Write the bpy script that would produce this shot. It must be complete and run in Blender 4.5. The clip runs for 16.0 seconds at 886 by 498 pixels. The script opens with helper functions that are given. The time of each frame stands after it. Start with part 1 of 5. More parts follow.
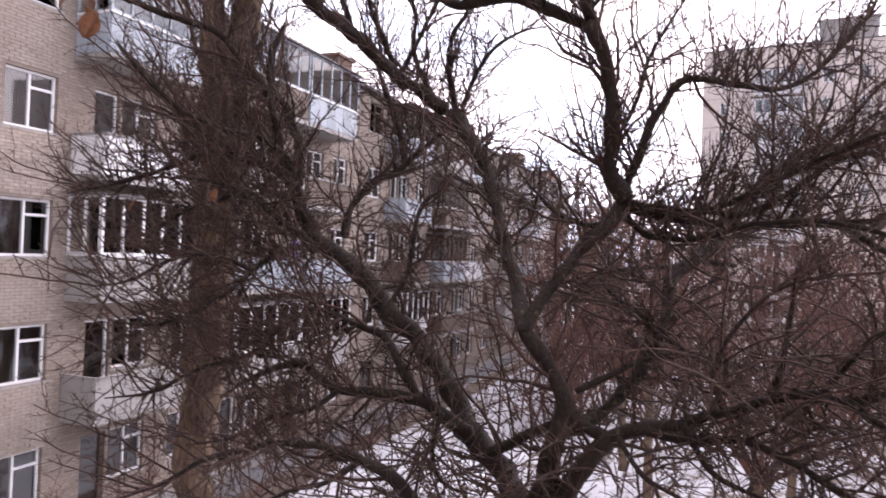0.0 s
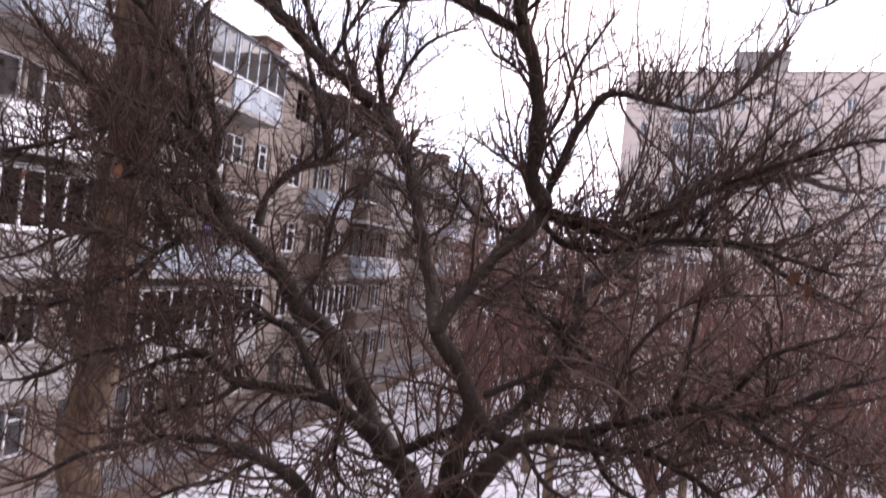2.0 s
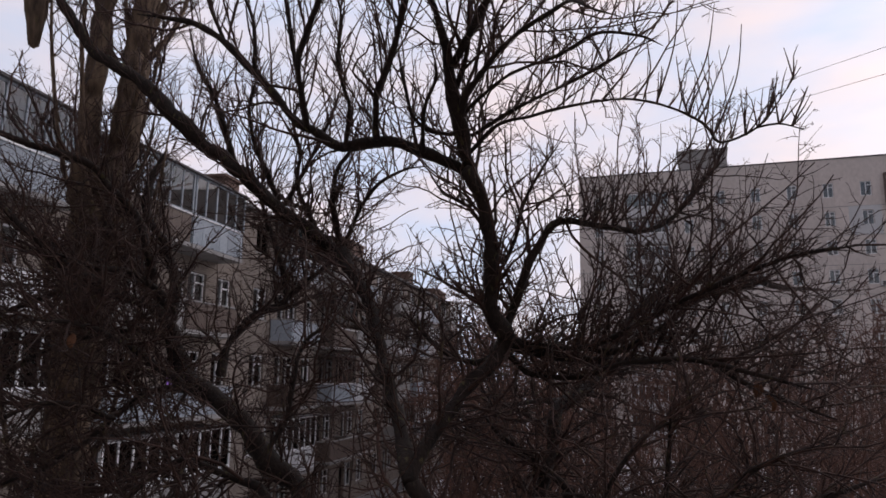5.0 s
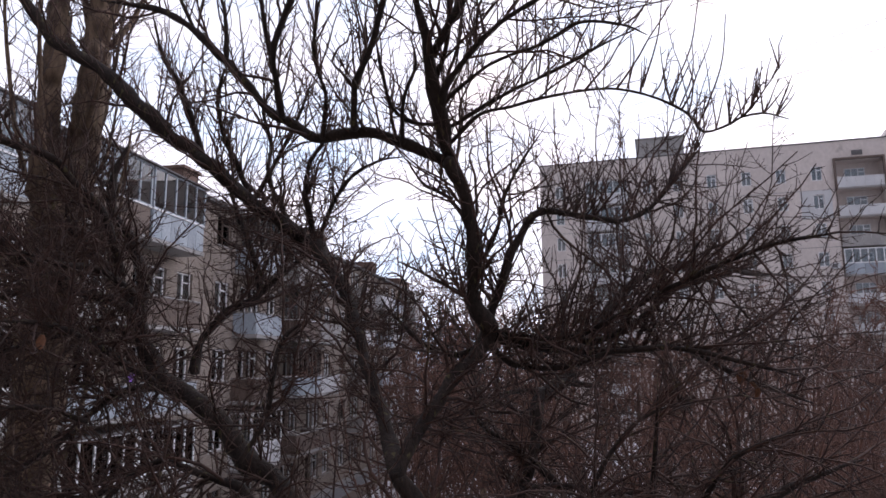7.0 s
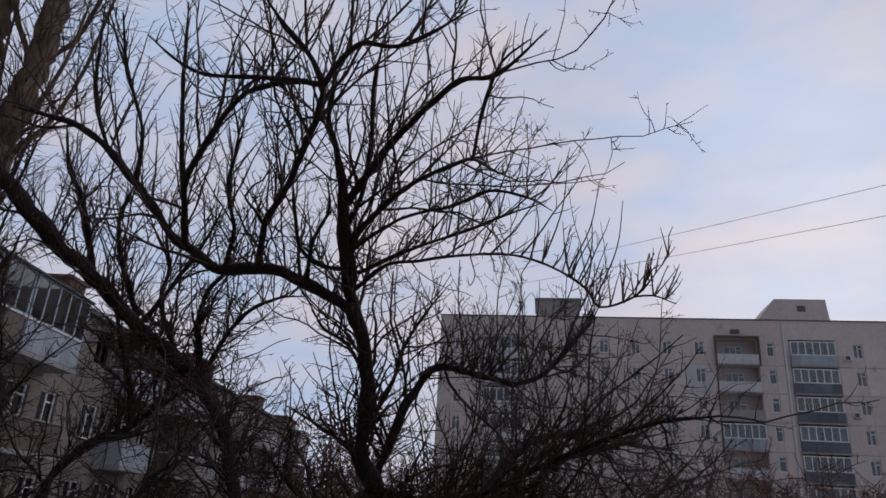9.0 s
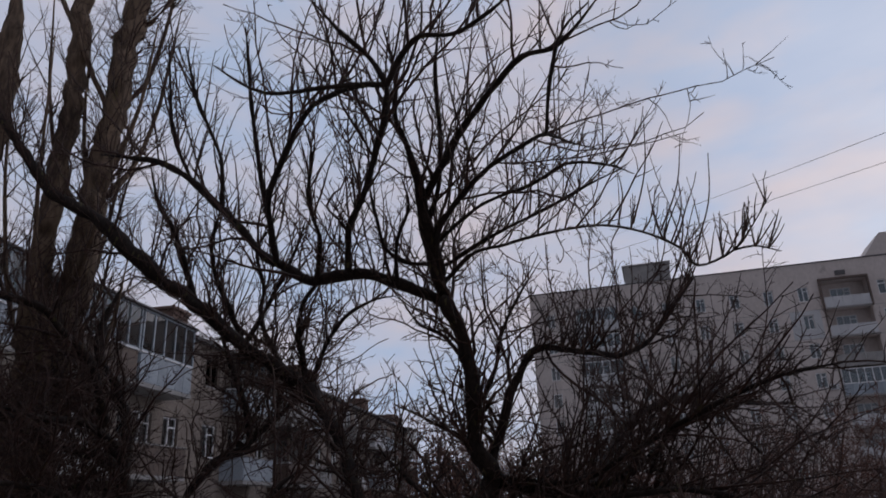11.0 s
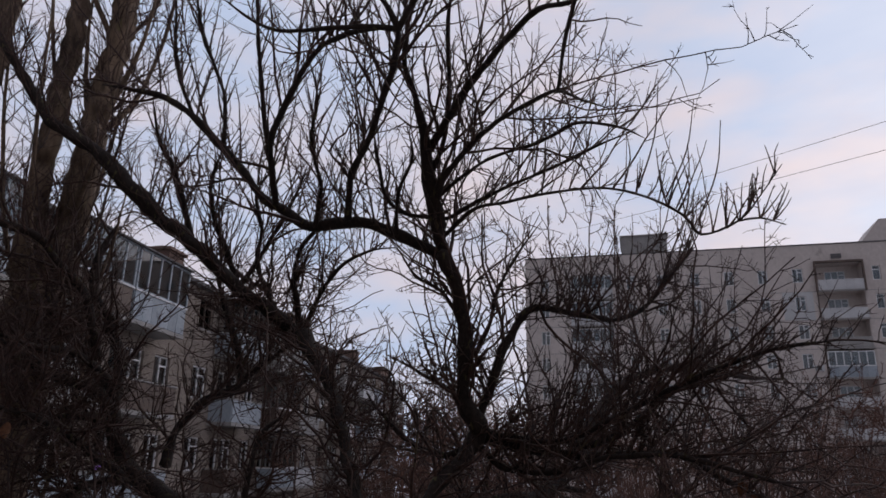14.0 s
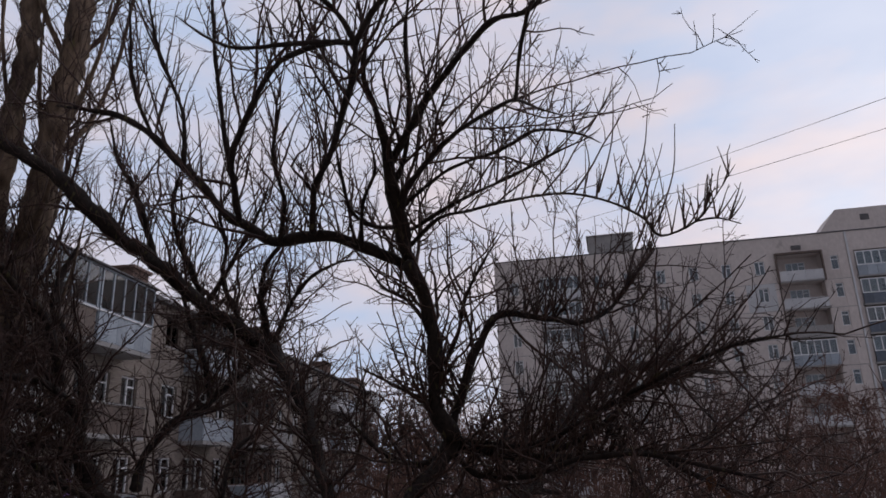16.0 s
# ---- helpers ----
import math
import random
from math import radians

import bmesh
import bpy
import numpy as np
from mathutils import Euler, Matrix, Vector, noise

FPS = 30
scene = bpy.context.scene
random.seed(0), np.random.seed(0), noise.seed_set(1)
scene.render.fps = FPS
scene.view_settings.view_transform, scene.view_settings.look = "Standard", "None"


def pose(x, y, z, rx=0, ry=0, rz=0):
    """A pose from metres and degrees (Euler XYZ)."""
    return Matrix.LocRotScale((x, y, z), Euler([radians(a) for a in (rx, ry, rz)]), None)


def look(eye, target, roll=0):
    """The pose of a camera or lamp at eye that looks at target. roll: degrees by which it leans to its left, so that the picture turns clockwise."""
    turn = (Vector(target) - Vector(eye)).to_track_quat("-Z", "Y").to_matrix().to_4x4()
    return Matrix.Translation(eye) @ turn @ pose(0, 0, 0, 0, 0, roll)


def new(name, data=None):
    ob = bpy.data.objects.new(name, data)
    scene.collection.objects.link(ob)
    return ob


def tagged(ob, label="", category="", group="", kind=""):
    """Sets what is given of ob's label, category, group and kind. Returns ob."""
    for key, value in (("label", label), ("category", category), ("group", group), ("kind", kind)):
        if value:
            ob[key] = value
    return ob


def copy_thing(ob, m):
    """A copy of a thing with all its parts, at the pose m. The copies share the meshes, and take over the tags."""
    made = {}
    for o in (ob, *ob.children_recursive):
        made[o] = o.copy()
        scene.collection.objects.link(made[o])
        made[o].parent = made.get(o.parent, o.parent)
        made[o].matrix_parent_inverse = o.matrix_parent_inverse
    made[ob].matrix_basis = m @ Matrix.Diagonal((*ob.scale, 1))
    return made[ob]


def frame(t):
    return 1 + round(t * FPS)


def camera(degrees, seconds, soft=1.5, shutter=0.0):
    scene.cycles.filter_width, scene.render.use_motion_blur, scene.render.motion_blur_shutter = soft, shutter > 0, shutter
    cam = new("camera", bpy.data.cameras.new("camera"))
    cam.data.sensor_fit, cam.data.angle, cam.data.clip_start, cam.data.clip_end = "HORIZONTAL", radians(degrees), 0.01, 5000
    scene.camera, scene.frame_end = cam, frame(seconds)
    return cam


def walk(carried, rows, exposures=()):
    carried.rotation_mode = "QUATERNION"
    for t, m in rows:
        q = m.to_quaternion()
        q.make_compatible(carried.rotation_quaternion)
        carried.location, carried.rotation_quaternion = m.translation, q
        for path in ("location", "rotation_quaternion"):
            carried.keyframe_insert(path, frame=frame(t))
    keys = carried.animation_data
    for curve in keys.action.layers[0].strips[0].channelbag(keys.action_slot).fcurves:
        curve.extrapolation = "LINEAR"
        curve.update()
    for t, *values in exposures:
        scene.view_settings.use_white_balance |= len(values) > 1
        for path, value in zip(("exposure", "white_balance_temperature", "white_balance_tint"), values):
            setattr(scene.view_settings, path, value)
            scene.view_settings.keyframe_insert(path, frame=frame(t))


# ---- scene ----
cam = camera(64.2, 16.0, soft=1.6, shutter=0.4)
# seconds, place of the eye, yaw, pitch, roll
PATH = [
    (0.0, 0.000, -0.000, 8.500, 21.40, 0.50, -2.30),
    (0.5, 0.005, 0.051, 8.513, 18.61, -1.53, -3.04),
    (1.0, -0.006, 0.105, 8.490, 17.85, -2.16, -3.80),
    (1.5, -0.009, 0.112, 8.492, 15.85, -2.68, -4.92),
    (2.0, -0.009, 0.088, 8.504, 14.86, 0.81, -6.06),
    (2.5, 0.008, 0.109, 8.652, 13.42, 9.38, -4.77),
    (3.0, 0.003, 0.090, 8.684, 17.10, 13.43, -2.69),
    (3.5, 0.019, 0.090, 8.673, 16.53, 12.30, -1.82),
    (4.0, 0.010, 0.126, 8.677, 15.72, 11.56, -1.76),
    (4.5, 0.015, 0.111, 8.671, 15.06, 10.58, -1.42),
    (5.0, 0.031, 0.059, 8.668, 12.64, 10.16, -0.86),
    (5.2, 0.029, 0.085, 8.674, 12.41, 9.91, -0.88),
    (7.3, -0.126, 0.081, 8.709, 9.06, 9.25, 0.13),
    (7.5, -0.106, 0.139, 8.734, 7.80, 14.48, -2.31),
    (8.0, -0.103, 0.155, 8.775, 3.07, 19.25, -4.49),
    (8.2, -0.102, 0.117, 8.759, 1.19, 20.24, -5.09),
    (10.3, -0.154, 0.085, 8.761, 6.57, 21.42, 2.79),
    (10.5, -0.157, 0.094, 8.766, 8.67, 21.02, 2.89),
    (11.0, -0.158, 0.110, 8.762, 9.39, 19.92, 2.36),
    (11.5, -0.188, 0.127, 8.749, 12.36, 16.77, 1.60),
    (12.0, -0.191, 0.114, 8.751, 12.87, 17.25, 2.05),
    (12.5, -0.171, 0.135, 8.753, 9.04, 17.83, 1.86),
    (13.0, -0.164, 0.149, 8.758, 6.07, 18.12, 1.47),
    (13.5, -0.172, 0.150, 8.751, 6.94, 17.33, 0.43),
    (14.0, -0.180, 0.153, 8.741, 8.08, 16.56, -1.07),
    (14.5, -0.189, 0.138, 8.736, 8.37, 15.97, -1.95),
    (15.0, -0.181, 0.140, 8.741, 8.01, 16.22, -1.26),
    (15.5, -0.166, 0.144, 8.744, 6.72, 16.04, 0.07),
    (16.0, -0.157, 0.124, 8.756, 6.30, 17.05, 1.82),
]
EXPOSURES = [(0.0, 2.25, 7250, 21), (1.8, 2.3, 7250, 21), (2.4, 2.05, 7200, 20), (2.8, 1.35, 7100, 18), (3.2, 0.65, 7150, 17), (3.6, 0.45, 7200, 16), (5.2, 0.38, 7150, 15), (7.2, 1.15, 6750, 14), (7.5, 0.9, 6750, 14), (8.0, 0.22, 6750, 12), (8.4, 0.05, 6650, 12), (10.4, -0.45, 6450, 11), (11.2, -0.18, 6600, 12), (12.0, 0.05, 6750, 13), (13.0, 0.05, 6800, 13), (16.0, 0.05, 6800, 13)]
walk(cam, [(t, pose(x, y, z, 90 + pitch, roll, yaw)) for t, x, y, z, yaw, pitch, roll in PATH], EXPOSURES)

# ---- sky and sun: thin broken overcast, low sun veiled ahead ----
SUN_WAY = Vector((0.404, 0.818, 0.41)).normalized()
world = bpy.data.worlds.new("sky")
scene.world = world
world.use_nodes = True
wn, wl = world.node_tree.nodes, world.node_tree.links
wn.clear()
w_out = wn.new("ShaderNodeOutputWorld")
w_bg = wn.new("ShaderNodeBackground")
w_sky = wn.new("ShaderNodeTexSky")
w_sky.sky_type, w_sky.sun_disc = "NISHITA", False
w_sky.sun_elevation, w_sky.sun_rotation = math.asin(SUN_WAY.z), math.atan2(SUN_WAY.x, SUN_WAY.y)
w_sky.air_density, w_sky.dust_density, w_sky.ozone_density = 1.0, 1.5, 1.5
w_map = wn.new("ShaderNodeMapping")
w_map.inputs["Scale"].default_value = (1.0, 1.0, 2.6)
w_co = wn.new("ShaderNodeTexCoord")
w_noise = wn.new("ShaderNodeTexNoise")
w_noise.inputs["Scale"].default_value = 2.1
w_noise.inputs["Detail"].default_value = 5.0
w_noise.inputs["Roughness"].default_value = 0.55
w_ramp = wn.new("ShaderNodeValToRGB")
w_ramp.color_ramp.elements[0].position = 0.36
w_ramp.color_ramp.elements[1].position = 0.66
w_cloud = wn.new("ShaderNodeValToRGB")
w_cloud.color_ramp.elements[0].color = (4.7, 5.7, 7.7, 1)
w_cloud.color_ramp.elements[1].color = (6.8, 6.25, 6.9, 1)
w_cloud.color_ramp.elements[0].position = 0.35
w_cloud.color_ramp.elements[1].position = 0.7
w_noise2 = wn.new("ShaderNodeTexNoise")
w_noise2.inputs["Scale"].default_value = 4.5
w_noise2.inputs["Detail"].default_value = 4.0
w_mix = wn.new("ShaderNodeMix")
w_mix.data_type = "RGBA"
w_fac = wn.new("ShaderNodeMapRange")
w_fac.inputs["To Min"].default_value, w_fac.inputs["To Max"].default_value = 0.93, 0.99
wl.new(w_co.outputs["Generated"], w_map.inputs["Vector"])
wl.new(w_map.outputs["Vector"], w_noise.inputs["Vector"])
wl.new(w_map.outputs["Vector"], w_noise2.inputs["Vector"])
wl.new(w_noise.outputs["Fac"], w_ramp.inputs["Fac"])
wl.new(w_ramp.outputs["Color"], w_fac.inputs["Value"])
wl.new(w_noise2.outputs["Fac"], w_cloud.inputs["Fac"])
wl.new(w_fac.outputs["Result"], w_mix.inputs["Factor"])
wl.new(w_sky.outputs["Color"], w_mix.inputs["A"])
wl.new(w_cloud.outputs["Color"], w_mix.inputs["B"])
w_dot = wn.new("ShaderNodeVectorMath")
w_dot.operation = "DOT_PRODUCT"
w_dot.inputs[1].default_value = SUN_WAY
w_glow = wn.new("ShaderNodeMapRange")
w_glow.inputs["From Min"].default_value, w_glow.inputs["From Max"].default_value = -0.6, 0.5
w_glow.inputs["To Min"].default_value, w_glow.inputs["To Max"].default_value = 0.37, 1.0
w_shade = wn.new("ShaderNodeVectorMath")
w_shade.operation = "SCALE"
wl.new(w_co.outputs["Generated"], w_dot.inputs[0])
wl.new(w_dot.outputs["Value"], w_glow.inputs["Value"])
w_sep = wn.new("ShaderNodeSeparateXYZ")
w_zen = wn.new("ShaderNodeMapRange")
w_zen.inputs["From Min"].default_value, w_zen.inputs["From Max"].default_value = 0.45, 1.0
w_zen.inputs["To Min"].default_value, w_zen.inputs["To Max"].default_value = 1.0, 1.05
w_both = wn.new("ShaderNodeMath")
w_both.operation = "MULTIPLY"
wl.new(w_co.outputs["Generated"], w_sep.inputs[0])
wl.new(w_sep.outputs["Z"], w_zen.inputs["Value"])
wl.new(w_glow.outputs["Result"], w_both.inputs[0])
wl.new(w_zen.outputs["Result"], w_both.inputs[1])
wl.new(w_mix.outputs["Result"], w_shade.inputs[0])
w_veil = wn.new("ShaderNodeMapRange")
w_veil.interpolation_type = "SMOOTHERSTEP"
w_veil.inputs["From Min"].default_value, w_veil.inputs["From Max"].default_value = 0.955, 1.0
w_veil.inputs["To Min"].default_value, w_veil.inputs["To Max"].default_value = 1.0, 1.07
w_all = wn.new("ShaderNodeMath")
w_all.operation = "MULTIPLY"
wl.new(w_dot.outputs["Value"], w_veil.inputs["Value"])
wl.new(w_both.outputs[0], w_all.inputs[0])
wl.new(w_veil.outputs["Result"], w_all.inputs[1])
wl.new(w_all.outputs[0], w_shade.inputs["Scale"])
wl.new(w_shade.outputs["Vector"], w_bg.inputs["Color"])
w_bg.inputs["Strength"].default_value = 0.1
wl.new(w_bg.outputs["Background"], w_out.inputs["Surface"])
sun = new("sun", bpy.data.lights.new("sun", "SUN"))
sun.data.energy, sun.data.angle, sun.data.color = 0.25, radians(20), (1.0, 0.95, 0.9)
sun.matrix_world = look(SUN_WAY * 100, (0, 0, 0))


# ---- materials ----
def material(name, low, high, scale=4.0, rough=0.8, bump=0.3, fine=40.0, stretch=(1, 1, 1), spots=None, metal=0.0, world_space=True, jitter=0.0):
    """Two colours mixed by noise at two scales, with fine relief; spots: (colour, amount) of a third."""
    m = bpy.data.materials.new(name)
    m.use_nodes = True
    n, l = m.node_tree.nodes, m.node_tree.links
    b = n["Principled BSDF"]
    b.inputs["Roughness"].default_value, b.inputs["Metallic"].default_value = rough, metal
    co, mp = n.new("ShaderNodeTexCoord"), n.new("ShaderNodeMapping")
    mp.inputs["Scale"].default_value = stretch
    geo = n.new("ShaderNodeNewGeometry")
    l.new(geo.outputs["Position"] if world_space else co.outputs["Object"], mp.inputs["Vector"])
    big, small = n.new("ShaderNodeTexNoise"), n.new("ShaderNodeTexNoise")
    big.inputs["Scale"].default_value, small.inputs["Scale"].default_value = scale, fine
    big.inputs["Detail"].default_value, small.inputs["Detail"].default_value = 5, 3
    l.new(mp.outputs["Vector"], big.inputs["Vector"])
    l.new(mp.outputs["Vector"], small.inputs["Vector"])
    mixed = n.new("ShaderNodeMath")
    mixed.operation = "MULTIPLY_ADD"
    mixed.inputs[1].default_value, mixed.inputs[2].default_value = 0.5, 0.0
    half = n.new("ShaderNodeMath")
    half.operation = "MULTIPLY_ADD"
    half.inputs[1].default_value = 0.5
    l.new(big.outputs["Fac"], mixed.inputs[0])
    l.new(small.outputs["Fac"], half.inputs[0])
    l.new(mixed.outputs[0], half.inputs[2])
    ramp = n.new("ShaderNodeValToRGB")
    ramp.color_ramp.elements[0].position, ramp.color_ramp.elements[1].position = 0.36, 0.64
    ramp.color_ramp.elements[0].color, ramp.color_ramp.elements[1].color = (*low, 1), (*high, 1)
    l.new(half.outputs[0], ramp.inputs["Fac"])
    colour = ramp.outputs["Color"]
    if spots:
        sn, sr, sm = n.new("ShaderNodeTexNoise"), n.new("ShaderNodeValToRGB"), n.new("ShaderNodeMix")
        sn.inputs["Scale"].default_value, sn.inputs["Detail"].default_value = scale * 2.3, 4
        sr.color_ramp.elements[0].position, sr.color_ramp.elements[1].position = 0.62 - spots[1], 0.70 - spots[1]
        sm.data_type = "RGBA"
        sm.inputs["B"].default_value = (*spots[0], 1)
        l.new(mp.outputs["Vector"], sn.inputs["Vector"])
        l.new(sn.outputs["Fac"], sr.inputs["Fac"])
        l.new(sr.outputs["Color"], sm.inputs["Factor"])
        l.new(colour, sm.inputs["A"])
        colour = sm.outputs["Result"]
    if jitter:
        info, hs, mr = n.new("ShaderNodeObjectInfo"), n.new("ShaderNodeHueSaturation"), n.new("ShaderNodeMapRange")
        mr.inputs["To Min"].default_value, mr.inputs["To Max"].default_value = 1 - jitter, 1 + jitter
        l.new(info.outputs["Random"], mr.inputs["Value"])
        l.new(mr.outputs["Result"], hs.inputs["Value"])
        l.new(colour, hs.inputs["Color"])
        colour = hs.outputs["Color"]
    l.new(colour, b.inputs["Base Color"])
    if bump:
        bp = n.new("ShaderNodeBump")
        bp.inputs["Strength"].default_value, bp.inputs["Distance"].default_value = bump, 0.02
        l.new(half.outputs[0], bp.inputs["Height"])
        l.new(bp.outputs["Normal"], b.inputs["Normal"])
    return m


def glass_material(name):
    m = bpy.data.materials.new(name)
    m.use_nodes = True
    n, l = m.node_tree.nodes, m.node_tree.links
    n.clear()
    out, mix, fr = n.new("ShaderNodeOutputMaterial"), n.new("ShaderNodeMixShader"), n.new("ShaderNodeFresnel")
    tr, gl = n.new("ShaderNodeBsdfTransparent"), n.new("ShaderNodeBsdfGlossy")
    tr.inputs["Color"].default_value = (0.75, 0.8, 0.82, 1)
    gl.inputs["Roughness"].default_value = 0.03
    fr.inputs["IOR"].default_value = 2.3
    l.new(fr.outputs["Fac"], mix.inputs["Fac"])
    l.new(tr.outputs["BSDF"], mix.inputs[1])
    l.new(gl.outputs["BSDF"], mix.inputs[2])
    l.new(mix.outputs["Shader"], out.inputs["Surface"])
    return m


BARK = material("fruit_tree_bark", (0.010, 0.006, 0.0046), (0.038, 0.024, 0.0175), 9, 0.9, 0.9, 60, (1, 1, 0.5), ((0.085, 0.07, 0.03), 0.0))
TWIG = material("twig_bark", (0.018, 0.009, 0.007), (0.095, 0.046, 0.033), 6, 0.75, 0.2, 60, spots=((0.09, 0.068, 0.034), 0.0))
POPLAR = material("poplar_bark", (0.045, 0.028, 0.018), (0.24, 0.165, 0.11), 3, 0.9, 1.0, 22, (1, 1, 0.22), ((0.12, 0.095, 0.04), -0.02))
BUSH = material("thicket_twig", (0.05, 0.026, 0.019), (0.18, 0.088, 0.062), 1.2, 0.9, 0.0, 9)
LEAF = material("dry_leaf", (0.09, 0.036, 0.018), (0.22, 0.095, 0.045), 20, 0.8, 0.4, 120, jitter=0.3)
BRICK = material("grey_silicate_brick", (0.29, 0.24, 0.195), (0.42, 0.355, 0.30), 1.5, 0.9, 0.3, 12, jitter=0.14)
PLASTER = material("plastered_panel", (0.54, 0.475, 0.435), (0.66, 0.585, 0.54), 0.35, 0.9, 0.2, 4, (1, 1, 0.6), ((0.40, 0.345, 0.315), -0.04), jitter=0.07)
PALE = material("pale_painted_panel", (0.50, 0.50, 0.505), (0.62, 0.615, 0.61), 0.8, 0.7, 0.15, 12, jitter=0.08)
BLUEGREY = material("blue_grey_board", (0.27, 0.31, 0.35), (0.38, 0.42, 0.455), 1.2, 0.6, 0.15, 10, jitter=0.12)
DARKBLUE = material("dark_blue_board", (0.085, 0.10, 0.125), (0.14, 0.165, 0.20), 1.2, 0.6, 0.15, 10, jitter=0.25)
GREYSLAB = material("concrete_slab", (0.26, 0.25, 0.24), (0.38, 0.36, 0.34), 1.5, 0.9, 0.4, 20)
WHITE = material("white_window_paint", (0.70, 0.70, 0.70), (0.82, 0.82, 0.81), 3, 0.5, 0.05, 30)
BROWNWOOD = material("brown_window_paint", (0.085, 0.06, 0.048), (0.145, 0.10, 0.08), 3, 0.6, 0.1, 30)
# dark tone puts the dimness of unlit rooms into the wall colour
ROOM_SHADE = material("painted_room_dimness", (0.13, 0.12, 0.115), (0.22, 0.20, 0.19), 1, 0.9, 0.0, 6)
CURTAIN = material("pale_curtain", (0.42, 0.42, 0.40), (0.62, 0.61, 0.58), 6, 0.9, 0.2, 30, (1, 6, 0.3), jitter=0.3)
ROOFING = material("roofing_felt", (0.09, 0.085, 0.085), (0.15, 0.14, 0.14), 1, 0.85, 0.3, 20)
REDBRICK = material("red_brick_stack", (0.12, 0.075, 0.058), (0.20, 0.125, 0.10), 4, 0.9, 0.4, 30)
SNOW = material("old_snow", (0.44, 0.435, 0.44), (0.66, 0.655, 0.665), 0.5, 0.75, 0.8, 5, spots=((0.22, 0.175, 0.145), 0.05))
EARTH = material("bare_earth_and_litter", (0.09, 0.065, 0.05), (0.19, 0.14, 0.11), 0.9, 0.95, 0.6, 8, spots=((0.6, 0.6, 0.63), -0.05))
ASPHALT = material("wet_asphalt_path", (0.10, 0.10, 0.105), (0.20, 0.197, 0.205), 0.7, 0.5, 0.3, 25, spots=((0.45, 0.45, 0.46), -0.05))
CABLE = material("cable_sheath", (0.03, 0.03, 0.035), (0.06, 0.06, 0.065), 3, 0.6, 0.0)
PURPLE = material("violet_cloth", (0.22, 0.09, 0.42), (0.34, 0.16, 0.58), 8, 0.9, 0.2)


def brick_material(name):
    m = material(name, (0.23, 0.195, 0.168), (0.34, 0.29, 0.253), 0.5, 0.92, 0.25, 7, (1, 1, 2.5), ((0.22, 0.19, 0.165), -0.03))
    n, l = m.node_tree.nodes, m.node_tree.links
    b = n["Principled BSDF"]
    stain = b.inputs["Base Color"].links[0].from_socket
    geo, sep, com, br = n.new("ShaderNodeNewGeometry"), n.new("ShaderNodeSeparateXYZ"), n.new("ShaderNodeCombineXYZ"), n.new("ShaderNodeTexBrick")
    br.inputs["Color1"].default_value, br.inputs["Color2"].default_value, br.inputs["Mortar"].default_value = (1.0, 0.97, 0.93, 1), (0.8, 0.76, 0.72, 1), (0.62, 0.6, 0.58, 1)
    br.inputs["Scale"].default_value, br.inputs["Brick Width"].default_value, br.inputs["Row Height"].default_value, br.inputs["Mortar Size"].default_value = 1.0, 0.262, 0.077, 0.007
    along = n.new("ShaderNodeMath")
    along.operation = "ADD"
    l.new(geo.outputs["Position"], sep.inputs[0])
    l.new(sep.outputs["X"], along.inputs[0])
    l.new(sep.outputs["Y"], along.inputs[1])
    l.new(along.outputs[0], com.inputs["X"])
    l.new(sep.outputs["Z"], com.inputs["Y"])
    l.new(com.outputs[0], br.inputs["Vector"])
    mx = n.new("ShaderNodeMix")
    mx.data_type, mx.blend_type = "RGBA", "MULTIPLY"
    mx.inputs["Factor"].default_value = 1.0
    l.new(stain, mx.inputs["A"])
    l.new(br.outputs["Color"], mx.inputs["B"])
    l.new(mx.outputs["Result"], b.inputs["Base Color"])
    return m


BRICKWALL = brick_material("silicate_brick_wall")
GLASS = glass_material("window_glass")


# ---- builders ----
def mesh_from(name, verts, faces, mat, smooth=False):
    me = bpy.data.meshes.new(name)
    me.from_pydata([tuple(v) for v in verts], [], [tuple(f) for f in faces])
    me.materials.append(mat)
    if smooth:
        me.polygons.foreach_set("use_smooth", [True] * len(me.polygons))
    me.update()
    return me


def put(name, me, parent=None, m=None, label="", kind=""):
    ob = new(name, me)
    if parent:
        ob.parent = parent
    if m is not None:
        ob.matrix_basis = m
    return tagged(ob, label=label, kind=kind)


class Solid:
    """Boxes and plates gathered into one mesh."""

    def __init__(self):
        self.v, self.f = [], []

    def box(self, x0, y0, z0, x1, y1, z1):
        k = len(self.v)
        self.v += [(x, y, z) for z in (z0, z1) for x, y in ((x0, y0), (x1, y0), (x1, y1), (x0, y1))]
        self.f += [(k + a, k + b, k + c, k + d) for a, b, c, d in ((3, 2, 1, 0), (4, 5, 6, 7), (0, 1, 5, 4), (1, 2, 6, 5), (2, 3, 7, 6), (3, 0, 4, 7))]
        return self

    def quad(self, a, b, c, d):
        k = len(self.v)
        self.v += [a, b, c, d]
        self.f.append((k, k + 1, k + 2, k + 3))
        return self

    def mesh(self, name, mat):
        return mesh_from(name, self.v, self.f, mat)


